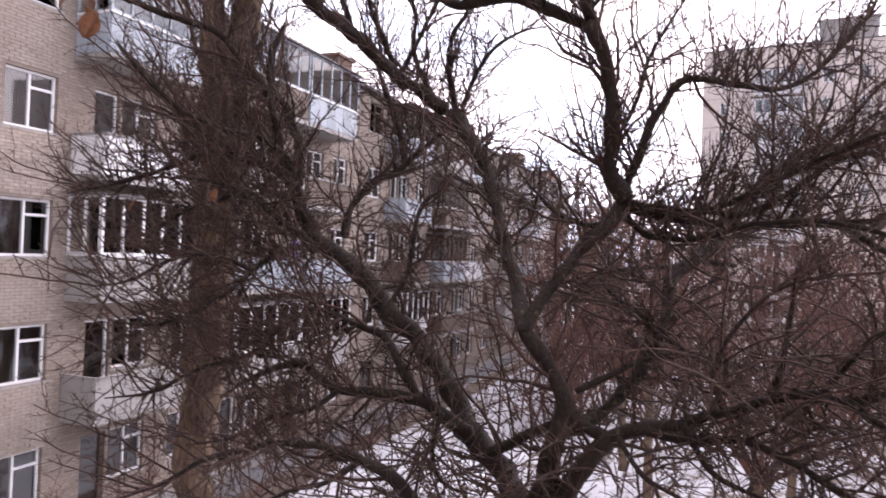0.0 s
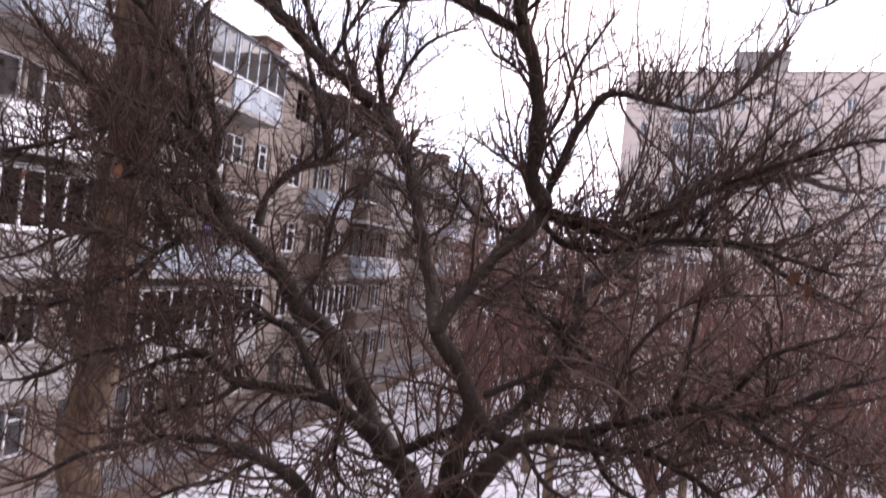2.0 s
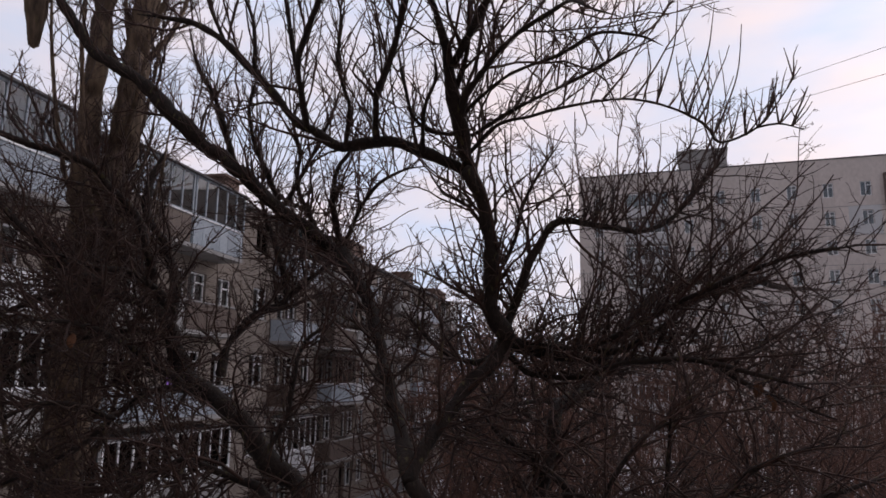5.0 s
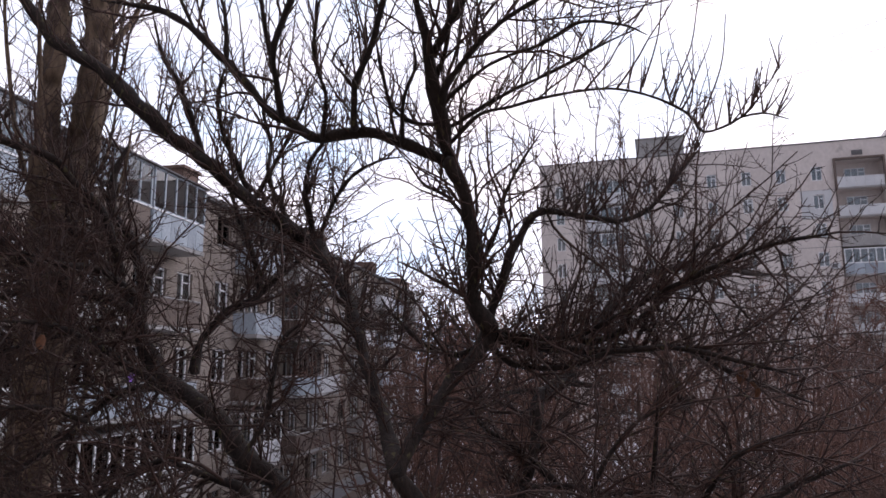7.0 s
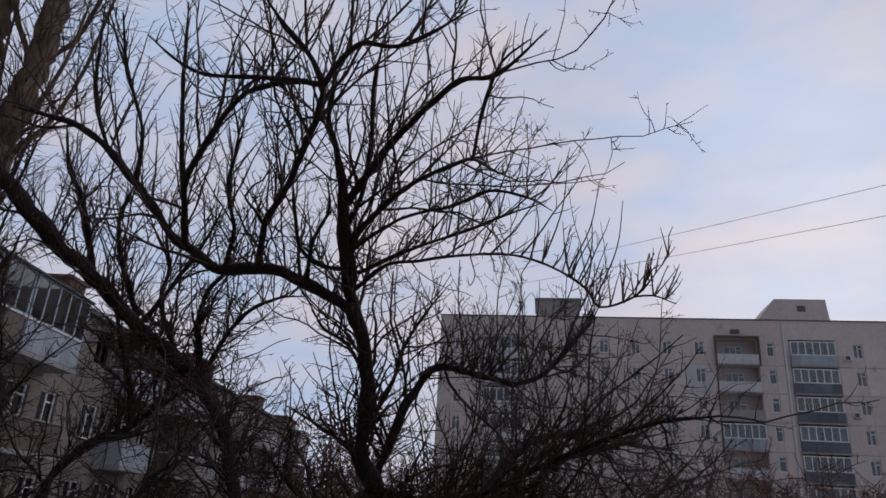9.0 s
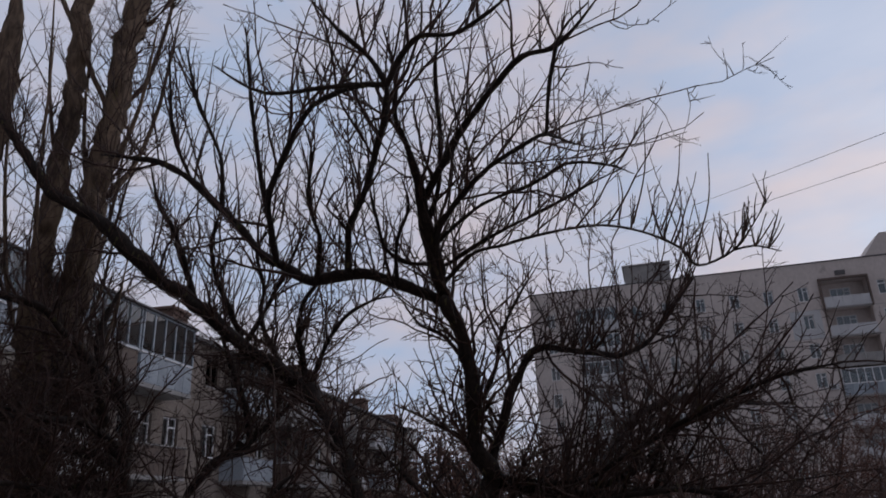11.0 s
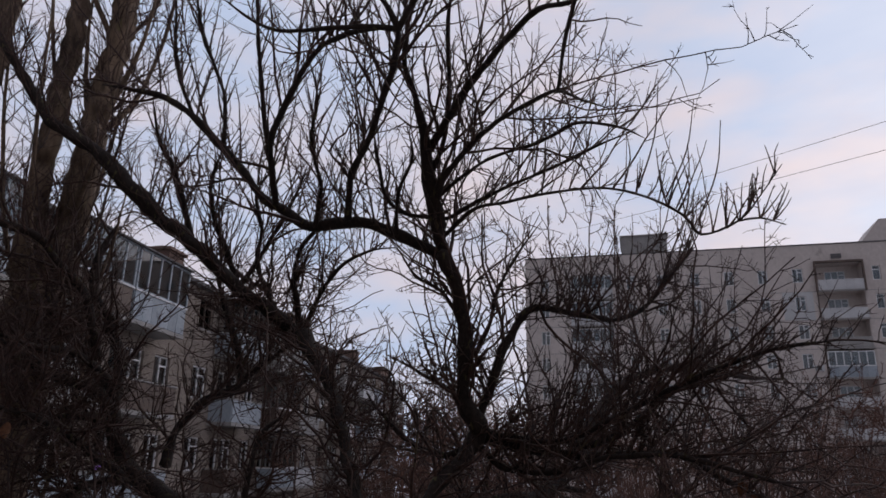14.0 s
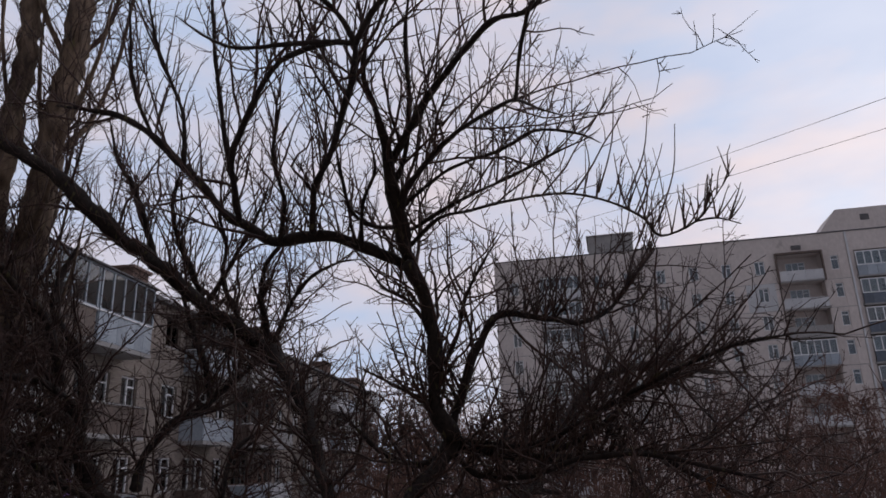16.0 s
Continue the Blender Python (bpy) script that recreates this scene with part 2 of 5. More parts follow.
class Tubes:
    """Many tapered tubes gathered into one mesh."""

    def __init__(self):
        self.v, self.f, self.n = [], [], 0

    def add(self, p, r, sides, rough=0.0):
        p, r = np.asarray(p, float), np.asarray(r, float)
        d = np.gradient(p, axis=0)
        d /= np.linalg.norm(d, axis=1)[:, None] + 1e-9
        ref = np.array((0.31, 0.22, 0.92)) if abs(d[0, 2]) < 0.85 else np.array((0.9, 0.4, 0.1))
        a = np.cross(d, ref)
        a /= np.linalg.norm(a, axis=1)[:, None] + 1e-9
        b = np.cross(d, a)
        w = np.arange(sides) * (2 * math.pi / sides)
        ring = p[:, None, :] + r[:, None, None] * (np.cos(w)[None, :, None] * a[:, None, :] + np.sin(w)[None, :, None] * b[:, None, :])
        if rough:
            for i in range(len(p)):
                for j in range(sides):
                    q = ring[i, j]
                    s = 1 + rough * (noise.noise((q[0] * 16, q[1] * 16, q[2] * 4.0)) + 0.7 * noise.noise((q[0] * 34, q[1] * 34, q[2] * 11)))
                    ring[i, j] = p[i] + (q - p[i]) * s
        self.v.append(ring.reshape(-1, 3))
        k = self.n + (np.arange(len(p) - 1) * sides)[:, None]
        i, j = np.arange(sides)[None, :], ((np.arange(sides) + 1) % sides)[None, :]
        self.f.append(np.stack([k + i, k + j, k + j + sides, k + i + sides], -1).reshape(-1, 4))
        self.n += len(p) * sides

    def mesh(self, name, mat):
        v, f = np.concatenate(self.v), np.concatenate(self.f)
        me = bpy.data.meshes.new(name)
        me.vertices.add(len(v))
        me.vertices.foreach_set("co", v.ravel().astype(np.float32))
        me.loops.add(f.size)
        me.loops.foreach_set("vertex_index", f.ravel().astype(np.int32))
        me.polygons.add(len(f))
        me.polygons.foreach_set("loop_start", (np.arange(len(f)) * 4).astype(np.int32))
        me.polygons.foreach_set("use_smooth", np.ones(len(f), bool))
        me.materials.append(mat)
        me.update(calc_edges=True)
        me.validate()
        return me


def spline(points, step):
    """A smooth line through points (x, y, z, r), sampled at about step metres."""
    p = np.asarray(points, float)
    q = np.vstack([2 * p[0] - p[1], p, 2 * p[-1] - p[-2]])
    out = []
    for i in range(1, len(q) - 2):
        n = max(2, int(np.linalg.norm(q[i + 1, :3] - q[i, :3]) / step))
        for s in np.arange(n) / n:
            a, b, c, d = q[i - 1], q[i], q[i + 1], q[i + 2]
            out.append(0.5 * (2 * b + (c - a) * s + (2 * a - 5 * b + 4 * c - d) * s * s + (3 * b - a - 3 * c + d) * s ** 3))
    out.append(p[-1])
    return np.array(out)


def unit(v):
    return v / (np.linalg.norm(v) + 1e-9)


def shoot(tubes, rng, start, way, length, r0, depth, up=0.5, wild=0.22, sides=3, seg=6, side_density=9.0, spur=(0.18, 0.5), thin=0.0024, wide=0.95):
    """One twig with its side twigs and spurs: it kinks at each joint."""
    p, d, pts = np.array(start, float), unit(np.array(way, float)), []
    step = length / seg
    for i in range(seg + 1):
        pts.append(p.copy())
        d = unit(d + rng.normal(0, wild, 3) + np.array((0, 0, up * 0.22)))
        p = p + d * step
    pts = np.array(pts)
    rad = r0 * (1 - 0.66 * np.linspace(0, 1, seg + 1))
    tubes.add(pts, rad, sides)
    if depth > 0:
        for k in range(rng.poisson(length * side_density)):
            u = rng.uniform(0.08, 0.97) * seg
            i = min(int(u), seg - 1)
            at = pts[i] + (pts[i + 1] - pts[i]) * (u - i)
            along = unit(pts[i + 1] - pts[i])
            out = unit(np.cross(along, rng.normal(0, 1, 3)))
            shoot(tubes, rng, at, out * wide + along * 0.6, length * rng.uniform(*spur) * (1.15 - 0.6 * u / seg),
                  max(thin, rad[i] * 0.66), depth - 1, up * 0.7, wild, 3, 4 if depth > 1 and seg > 3 else 2, side_density, spur, thin, wide)


# ---- ground ----
GROUND = 1.1


def ground_height(x, y):
    return GROUND + 0.07 * noise.noise((x * 0.35, y * 0.35, 0.0)) + 0.03 * noise.noise((x * 1.3, y * 1.3, 5.0))


def ground_mesh():
    xs = [-900, -300, -120] + [-40 + i * 1.1 for i in range(101)] + [120, 300, 900]
    ys = [-900, -300, -80] + [-6 + i * 1.1 for i in range(91)] + [140, 400, 1200]
    v = [(x, y, ground_height(x, y) if -40 <= x <= 72 and -6 <= y <= 95 else GROUND) for y in ys for x in xs]
    n = len(xs)
    f = [(j * n + i, j * n + i + 1, (j + 1) * n + i + 1, (j + 1) * n + i) for j in range(len(ys) - 1) for i in range(n - 1)]
    return mesh_from("ground", v, f, SNOW, True)


def strip(name, x0, x1, y0, y1, lift, mat, wobble=0.35):
    """A band laid on the ground, with wavering edges."""
    v, f, m = [], [], 5
    steps = int((y1 - y0) / 0.7)
    for j in range(steps + 1):
        y = y0 + (y1 - y0) * j / steps
        a = x0 + wobble * noise.noise((y * 0.6, 3.0, x0))
        b = x1 + wobble * noise.noise((y * 0.6, 9.0, x1))
        for i in range(m + 1):
            x = a + (b - a) * i / m
            v.append((x, y, ground_height(x, y) + lift))
    for j in range(steps):
        for i in range(m):
            k = j * (m + 1) + i
            f.append((k, k + 1, k + m + 2, k + m + 1))
    return mesh_from(name, v, f, mat, True)


tagged(put("ground", ground_mesh()), "trodden old snow lying over a courtyard lawn", "ground", kind="structure")
tagged(put("pavement", strip("pavement", -14.32, -13.2, 2.0, 66.0, 0.05, ASPHALT, 0.12)), "wet grey asphalt path along the brick block", "path", kind="structure")
tagged(put("verge", strip("verge", -13.2, -12.0, 2.0, 60.0, 0.045, EARTH, 0.45)), "bare brown earth verge with leaf litter", "verge", kind="structure")
# unseen wall added behind the eye, kept to 12.6 to let sky light over
own = Solid().box(-30, -1.6, -0.5, 34, -1.2, 12.6)
tagged(put("wall_south", own.mesh("wall_south", BRICKWALL)), "unseen plain grey brick wall added behind the viewpoint", "wall", kind="structure")


# ---- facades ----
def facade(width, z0, z1, holes, depth):
    """A wall in the x-z plane that faces -y, with openings (u0, w0, u1, w1[, own depth]) and their reveals."""
    s = Solid()
    us = sorted({0.0, width, *[h[0] for h in holes], *[h[2] for h in holes]})
    zs = sorted({z0, z1, *[h[1] for h in holes], *[h[3] for h in holes]})
    for j in range(len(zs) - 1):
        for i in range(len(us) - 1):
            cu, cz = (us[i] + us[i + 1]) / 2, (zs[j] + zs[j + 1]) / 2
            if not any(h[0] < cu < h[2] and h[1] < cz < h[3] for h in holes):
                s.quad((us[i], 0, zs[j]), (us[i + 1], 0, zs[j]), (us[i + 1], 0, zs[j + 1]), (us[i], 0, zs[j + 1]))
    for h in holes:
        a, b, c, d = h[:4]
        e = h[4] if len(h) > 4 else depth
        s.quad((a, 0, b), (a, e, b), (a, e, d), (a, 0, d))
        s.quad((c, 0, b), (c, 0, d), (c, e, d), (c, e, b))
        s.quad((a, 0, b), (c, 0, b), (c, e, b), (a, e, b))
        s.quad((a, 0, d), (a, e, d), (c, e, d), (c, 0, d))
        if len(h) > 4:
            s.quad((a, e, b), (c, e, b), (c, e, d), (a, e, d))
    return s


def framed(name, w, h, gaps, depth, mat):
    """A connected frame w by h with open gaps, front, reveals and outer edges."""
    s = facade(w, 0.0, h, gaps, depth)
    s.quad((0, 0, 0), (0, 0, h), (0, depth, h), (0, depth, 0)).quad((w, 0, 0), (w, depth, 0), (w, depth, h), (w, 0, h))
    s.quad((0, 0, h), (w, 0, h), (w, depth, h), (0, depth, h)).quad((0, 0, 0), (0, depth, 0), (w, depth, 0), (w, 0, 0))
    bm = bmesh.new()
    me = s.mesh(name, mat)
    bm.from_mesh(me)
    bmesh.ops.remove_doubles(bm, verts=bm.verts, dist=0.0005)
    bm.to_mesh(me)
    bm.free()
    return me


def window_meshes(w, h, casements, mat, bar=0.06):
    """Frame with its mullions, panes, sill and a curtain for a window w wide and h high, its lower left corner at the origin."""
    gaps = []
    for i in range(casements):
        a, b = bar + (w - bar) * i / casements, (w - bar) * (i + 1) / casements + bar * 0.0
        if i == casements - 1 and 0.9 < h < 1.45 and w < 2:
            gaps += [(a, bar, b, h * 0.70), (a, h * 0.70 + bar, b, h - bar)]
        else:
            gaps.append((a, bar, b, h - bar))
    pane = Solid().box(bar * 0.6, 0.035, bar * 0.6, w - bar * 0.6, 0.045, h - bar * 0.6)
    sill = Solid().box(-0.06, -0.12, -0.05, w + 0.06, 0.02, -0.005)
    cur = Solid()
    n = 14
    for i in range(n):
        x0, x1 = w * 0.04 + w * 0.92 * i / n, w * 0.04 + w * 0.92 * (i + 1) / n
        y0, y1 = 0.2 + 0.03 * (i % 2), 0.2 + 0.03 * ((i + 1) % 2)
        if i < n * 0.4 or i > n * 0.72:
            cur.quad((x0, y0, 0.02), (x1, y1, 0.02), (x1, y1, h), (x0, y0, h))
    return framed("window", w, h, gaps, 0.08, mat), pane.mesh("pane", GLASS), sill.mesh("sill", GREYSLAB), cur.mesh("curtain", CURTAIN)


def add_window(parent, meshes, m, sill=True, curtain=True, label=""):
    win = put("window", meshes[0], parent, m, label)
    p = put("pane", meshes[1], win)
    p.visible_shadow = False
    if sill:
        put("sill", meshes[2], win)
    if curtain:
        put("curtain", meshes[3], win)
    return win


rng = np.random.default_rng(5)

# ---- the long five-storey brick block: facade plane x = -14.4, looking towards +x ----
FLOORS = [1.5, 4.35, 7.2, 10.05, 12.9]
BLOCK_Y0, BLOCK_Y1, BLOCK_TOP = 3.0, 68.0, 15.4
block = tagged(new("apartment_building"), "long five-storey grey brick apartment block with mixed balconies", "building")
block.location = (-14.4, BLOCK_Y0, 0)
block.rotation_euler = (0, 0, radians(90))
# in the block's own frame: u runs along the facade (world +y), the facade faces -v (world +x)
PERIOD = 16.8
holes, singles, doors, balconies = [], [], [], []
for k in range(-1, 4):
    base = 9.0 + PERIOD * k - BLOCK_Y0
    for fi, fz in enumerate(FLOORS):
        for a in (1.6, 6.9, 15.45):
            u0, w = base + a, (1.3 if a < 5 else 1.1)
            if 0.4 < u0 < BLOCK_Y1 - BLOCK_Y0 - 1.8:
                holes.append((u0, fz + 0.9, u0 + w, fz + 2.2))
                singles.append((u0, fz + 0.9, w, fi))
        for a, b in ((3.3, 6.5), (8.4, 11.8), (11.9, 15.3)):
            u0, u1 = base + a, base + b
            if 0.4 < u0 and u1 < BLOCK_Y1 - BLOCK_Y0 - 0.4:
                mid = (u0 + u1) / 2
                holes.append((mid - 0.95, fz + 0.08, mid - 0.2, fz + 2.2))
                holes.append((mid - 0.1, fz + 0.9, mid + 1.1, fz + 2.2))
                doors.append((mid, fz, fi))
                if fi:
                    balconies.append((u0, u1, fz, fi, a, k))
LEN = BLOCK_Y1 - BLOCK_Y0
put("wall", facade(LEN, GROUND - 0.3, BLOCK_TOP, holes, 0.25).mesh("wall", BRICKWALL), block)
ends = Solid().quad((0, 0, GROUND - 0.3), (0, 0, BLOCK_TOP), (0, 12, BLOCK_TOP), (0, 12, GROUND - 0.3)).quad((LEN, 0, GROUND - 0.3), (LEN, 12, GROUND - 0.3), (LEN, 12, BLOCK_TOP), (LEN, 0, BLOCK_TOP)).quad((0, 12, GROUND - 0.3), (0, 12, BLOCK_TOP), (LEN, 12, BLOCK_TOP), (LEN, 12, GROUND - 0.3))
put("wall", ends.mesh("wall", BRICKWALL), block)
# backing sheet and floor slabs behind the windows, coloured dark as room shade
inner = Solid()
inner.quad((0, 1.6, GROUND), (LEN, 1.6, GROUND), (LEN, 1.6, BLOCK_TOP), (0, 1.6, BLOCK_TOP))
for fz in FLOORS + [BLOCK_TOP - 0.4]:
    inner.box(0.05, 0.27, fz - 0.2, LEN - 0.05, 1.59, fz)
put("interior", inner.mesh("interior", ROOM_SHADE), block)
roof = Solid().box(-0.3, -0.3, BLOCK_TOP, LEN + 0.3, 12.4, BLOCK_TOP + 0.12).box(-0.2, -0.22, BLOCK_TOP + 0.12, LEN + 0.2, 12.2, BLOCK_TOP + 0.2)
put("roof", roof.mesh("roof", ROOFING), block, None, "dark flat felt roof with projecting eaves")
for u, w, hgt in ((22.5, 1.2, 1.0), (36.4, 3.6, 1.1), (51, 1.4, 1.1), (60.4, 4.4, 0.9)):
    st = Solid().box(u, 0.6, BLOCK_TOP + 0.2, u + w, 1.9, BLOCK_TOP + 0.2 + hgt).box(u - 0.1, 0.5, BLOCK_TOP + 0.2 + hgt, u + w + 0.1, 2.0, BLOCK_TOP + 0.32 + hgt)
    put("chimney", st.mesh("chimney", REDBRICK), block, None, "brick ventilation stack on the roof")
plinth = Solid().box(0, -0.06, GROUND - 0.3, LEN, -0.003, GROUND + 0.4)
put("plinth", plinth.mesh("plinth", GREYSLAB), block, None, "grey rendered plinth")
WIN_A = window_meshes(1.3, 1.3, 2, WHITE)
WIN_A2 = window_meshes(1.3, 1.3, 2, BROWNWOOD)
WIN_B = window_meshes(1.1, 1.3, 2, WHITE)
WIN_C = window_meshes(1.2, 1.3, 2, WHITE)
DOOR_C = window_meshes(0.75, 2.12, 1, WHITE)
DOOR_D = window_meshes(0.75, 2.12, 1, BROWNWOOD)
for u, z, w, fi in singles:
    kit = WIN_B if w < 1.2 else (WIN_A if rng.random() < 0.75 or u < 9 else WIN_A2)
    add_window(block, kit, pose(u, 0.1, z), True, rng.random() < 0.6)
for mid, fz, fi in doors:
    add_window(block, DOOR_C if rng.random() < 0.6 else DOOR_D, pose(mid - 0.95, 0.1, fz + 0.08), False, rng.random() < 0.4)
    add_window(block, WIN_C, pose(mid - 0.1, 0.1, fz + 0.9), True, rng.random() < 0.5)


def balcony(u0, u1, fz, mat, glazed, lean=0.0):
    """Slab, side screens, front panel with a rail, and glazing where it has one."""
    out = 1.1
    slab = Solid().box(u0, -out, fz - 0.14, u1, -0.004, fz)
    b = put("balcony", slab.mesh("balcony", GREYSLAB), block)
    n = max(3, int((u1 - u0) / 0.55))
    w = (u1 - u0 - 0.06) / n
    sheet = Solid().box(0.006, 0, 0, w - 0.006, 0.03, 0.91).mesh("panel", mat)
    for i in range(n):
        put("panel", sheet, b, pose(u0 + 0.03 + w * i, -out + 0.02, fz + 0.02))
    screen = Solid().box(0, 0, 0, 0.04, out - 0.08, 0.91).mesh("side_panel", mat)
    for x in (u0 + 0.01, u1 - 0.05):
        put("side_panel", screen, b, pose(x, -out + 0.06, fz + 0.02))
    rail = Solid().box(u0, -out - 0.02, fz + 0.94, u1, -out + 0.09, fz + 0.99).box(u0, -out + 0.09, fz + 0.94, u0 + 0.06, -0.02, fz + 0.99).box(u1 - 0.06, -out + 0.09, fz + 0.94, u1, -0.02, fz + 0.99)
    put("rail", rail.mesh("rail", WHITE if glazed else GREYSLAB), b)
    if glazed:
        sash = WHITE if fz < 5 else BLUEGREY if u0 < 19 and fz > 10 else (WHITE, BLUEGREY, BROWNWOOD)[int(rng.integers(3))]
        m = max(4, int((u1 - u0) / 0.62))
        z0, z1 = fz + 0.99, fz + 2.38
        wide = (u1 - u0) / m
        gaps = [(wide * i + (0.07 if i == 0 else 0.035), 0.055, wide * (i + 1) - (0.07 if i == m - 1 else 0.035), z1 - z0 - 0.055) for i in range(m)]
        put("glazing_frame", framed("glazing_frame", u1 - u0, z1 - z0, gaps, 0.06, sash), b, pose(u0, -out, z0))
        pane = Solid().box(0.04, 0.025, 0.03, u1 - u0 - 0.04, 0.033, z1 - z0 - 0.03)
        put("pane", pane.mesh("pane", GLASS), b, pose(u0, -out, z0)).visible_shadow = False
        side = framed("side_frame", out - 0.08, z1 - z0, [(0.05, 0.05, 0.46, z1 - z0 - 0.05), (0.52, 0.05, out - 0.13, z1 - z0 - 0.05)], 0.05, sash)
        for x in (u0 + 0.055, u1 - 0.005):
            put("side_frame", side, b, pose(x, -out + 0.065, z0, 0, 0, 90))
        top = Solid().box(u0 - 0.05, -out - 0.12, z1 + 0.003, u1 + 0.05, -0.004, z1 + 0.06)
        put("canopy", top.mesh("canopy", ROOFING), b)
    return b


for u0, u1, fz, fi, a, k in balconies:
    near = k == 0
    if near and a == 3.3:
        mat, glazed = [None, GREYSLAB, GREYSLAB, WHITE, BLUEGREY][fi], fi in (2, 4)
    elif near and a == 8.4:
        mat, glazed = [None, GREYSLAB, BLUEGREY, GREYSLAB, BROWNWOOD][fi], fi in (1, 4)
    elif near:
        # brown front at fi 3 puts the shade of a dark recess into panel colour
        mat, glazed = [None, GREYSLAB, BLUEGREY, BROWNWOOD, BLUEGREY][fi], fi in (1, 4)
    else:
        mat, glazed = (BROWNWOOD, BLUEGREY, GREYSLAB, BLUEGREY, PALE)[int(rng.integers(5))], rng.random() < 0.35
    balcony(u0, u1, fz, mat, glazed)
cloth = Solid()
for i in range(5):
    cloth.quad((17.19 + 0.08 * i, -1.02 + 0.02 * (i % 2), 8.25), (17.27 + 0.08 * i, -1.02 + 0.02 * ((i + 1) % 2), 8.25), (17.27 + 0.08 * i, -1.02 + 0.02 * ((i + 1) % 2), 8.75), (17.19 + 0.08 * i, -1.02 + 0.02 * (i % 2), 8.75))
laundry = tagged(put("laundry", cloth.mesh("laundry", PURPLE)), "violet cloth drying over a balcony rail", "laundry")
laundry.matrix_world = Matrix.Translation((-14.4, BLOCK_Y0, 0)) @ pose(0, 0, 0, 0, 0, 90)

# ---- brick courses of the near window bays ----
def brick_spots(ua, ub, z0, z1):
    row, z = 0, z0
    while z < z1:
        u = ua + (0.13 if row % 2 else 0.0)
        while u < ub - 0.25:
            if not any(h[0] - 0.25 < u < h[2] + 0.01 and h[1] - 0.07 < z < h[3] + 0.005 for h in holes):
                yield u, z
            u += 0.262
        z += 0.077
        row += 1


BRICKS = [Solid().box(0, -0.012 - d, 0, 0.25, -0.001, 0.065).mesh("brick", BRICK) for d in (0.0, 0.003, 0.006)]
loose = Solid()
brng = random.Random(4)
single = 0
for ua, ub in ((3.2, 9.2), (12.55, 14.35)):
    for u, z in brick_spots(ua, ub, GROUND + 0.45, BLOCK_TOP - 0.1):
        if ua < 5 and u > 6.6 and 9.4 < z < 11.8 and single < 300:
            put("brick", BRICKS[brng.randrange(3)], block, pose(u, 0, z))
            single += 1
        else:
            d = brng.choice((0.0, 0.003, 0.006))
            loose.box(u, -0.012 - d, z, u + 0.25, -0.001, z + 0.065)
put("brickwork", loose.mesh("brickwork", BRICK), block, None, "", "stuff")

# ---- the nine-storey panel block across the yard ----
RB = Vector((-2.1, 73.8, 0))
RB_TURN = math.degrees(math.atan2(-3.9, 32.1))
RB_TOP, RB_LEN = 29.4, 62.0
tower = tagged(new("panel_building"), "nine-storey beige panel apartment block with loggias", "building")
tower.matrix_world = Matrix.Translation(RB) @ pose(0, 0, 0, 0, 0, RB_TURN)
R_FLOORS = [24.85 - 2.75 * i for i in range(9)]
WINDOWS = [(1.6, 0.9), (10.4, 0.9), (13.4, 0.9), (16.6, 0.9), (19.8, 0.9), (22.9, 0.9), (26.0, 0.95), (32.95, 0.7), (41.0, 0.9), (44.0, 0.9), (46.6, 0.9), (53.5, 0.9), (57.0, 0.9)]
LOGGIAS = [(4.7, 9.0), (28.1, 32.1), (35.1, 39.4), (48.3, 52.4)]
rholes, rwins = [], []
for fz in R_FLOORS:
    for u, w in WINDOWS:
        rholes.append((u, fz + 0.85, u + w, fz + 2.25))
        rwins.append((u, fz + 0.85, w))
    for a, b in LOGGIAS:
        rholes.append((a, fz, b, fz + 2.6, 1.3))
put("wall", facade(RB_LEN, -0.3, RB_TOP, rholes, 0.22).mesh("wall", PLASTER), tower)
shell = Solid().quad((0, 0, -0.3), (0, 0, RB_TOP), (0, 13, RB_TOP), (0, 13, -0.3)).quad((RB_LEN, 0, -0.3), (RB_LEN, 13, -0.3), (RB_LEN, 13, RB_TOP), (RB_LEN, 0, RB_TOP)).quad((0, 13, -0.3), (0, 13, RB_TOP), (RB_LEN, 13, RB_TOP), (RB_LEN, 13, -0.3)).quad((0, 1.7, 0), (RB_LEN, 1.7, 0), (RB_LEN, 1.7, RB_TOP), (0, 1.7, RB_TOP))
put("wall", shell.mesh("wall", PLASTER), tower)
rtop = Solid().box(-0.06, -0.06, RB_TOP, RB_LEN + 0.06, 13.1, RB_TOP + 0.12)
put("roof", rtop.mesh("roof", ROOFING), tower, None, "flat roof with a dark metal edge")
put("lift_house", Solid().box(10.1, 0.5, RB_TOP + 0.12, 14.7, 6, RB_TOP + 2.1).box(9.95, 0.35, RB_TOP + 2.1, 14.85, 6.2, RB_TOP + 2.22).mesh("lift_house", GREYSLAB), tower, None, "dark grey lift house on the roof")
hv = [(32.5, 0.0, RB_TOP + 0.12), (33.8, 0.0, RB_TOP + 1.8), (34.2, 0.0, RB_TOP + 2.3), (39.1, 0.0, RB_TOP + 2.3), (39.3, 0.0, RB_TOP + 0.12)]
hf = [(x, y + 5.0, z) for x, y, z in hv]
put("lift_house", mesh_from("lift_house", hv + hf, [(0, 4, 3, 2, 1), (5, 6, 7, 8, 9), (0, 1, 6, 5), (1, 2, 7, 6), (2, 3, 8, 7), (3, 4, 9, 8), (4, 0, 5, 9)], PLASTER), tower, None, "beige roof house with a sloped shoulder")
put("vent", Solid().box(36.3, -0.03, RB_TOP + 1.0, 37.1, 0.05, RB_TOP + 1.6).mesh("vent", ROOFING), tower, None, "dark vent opening")
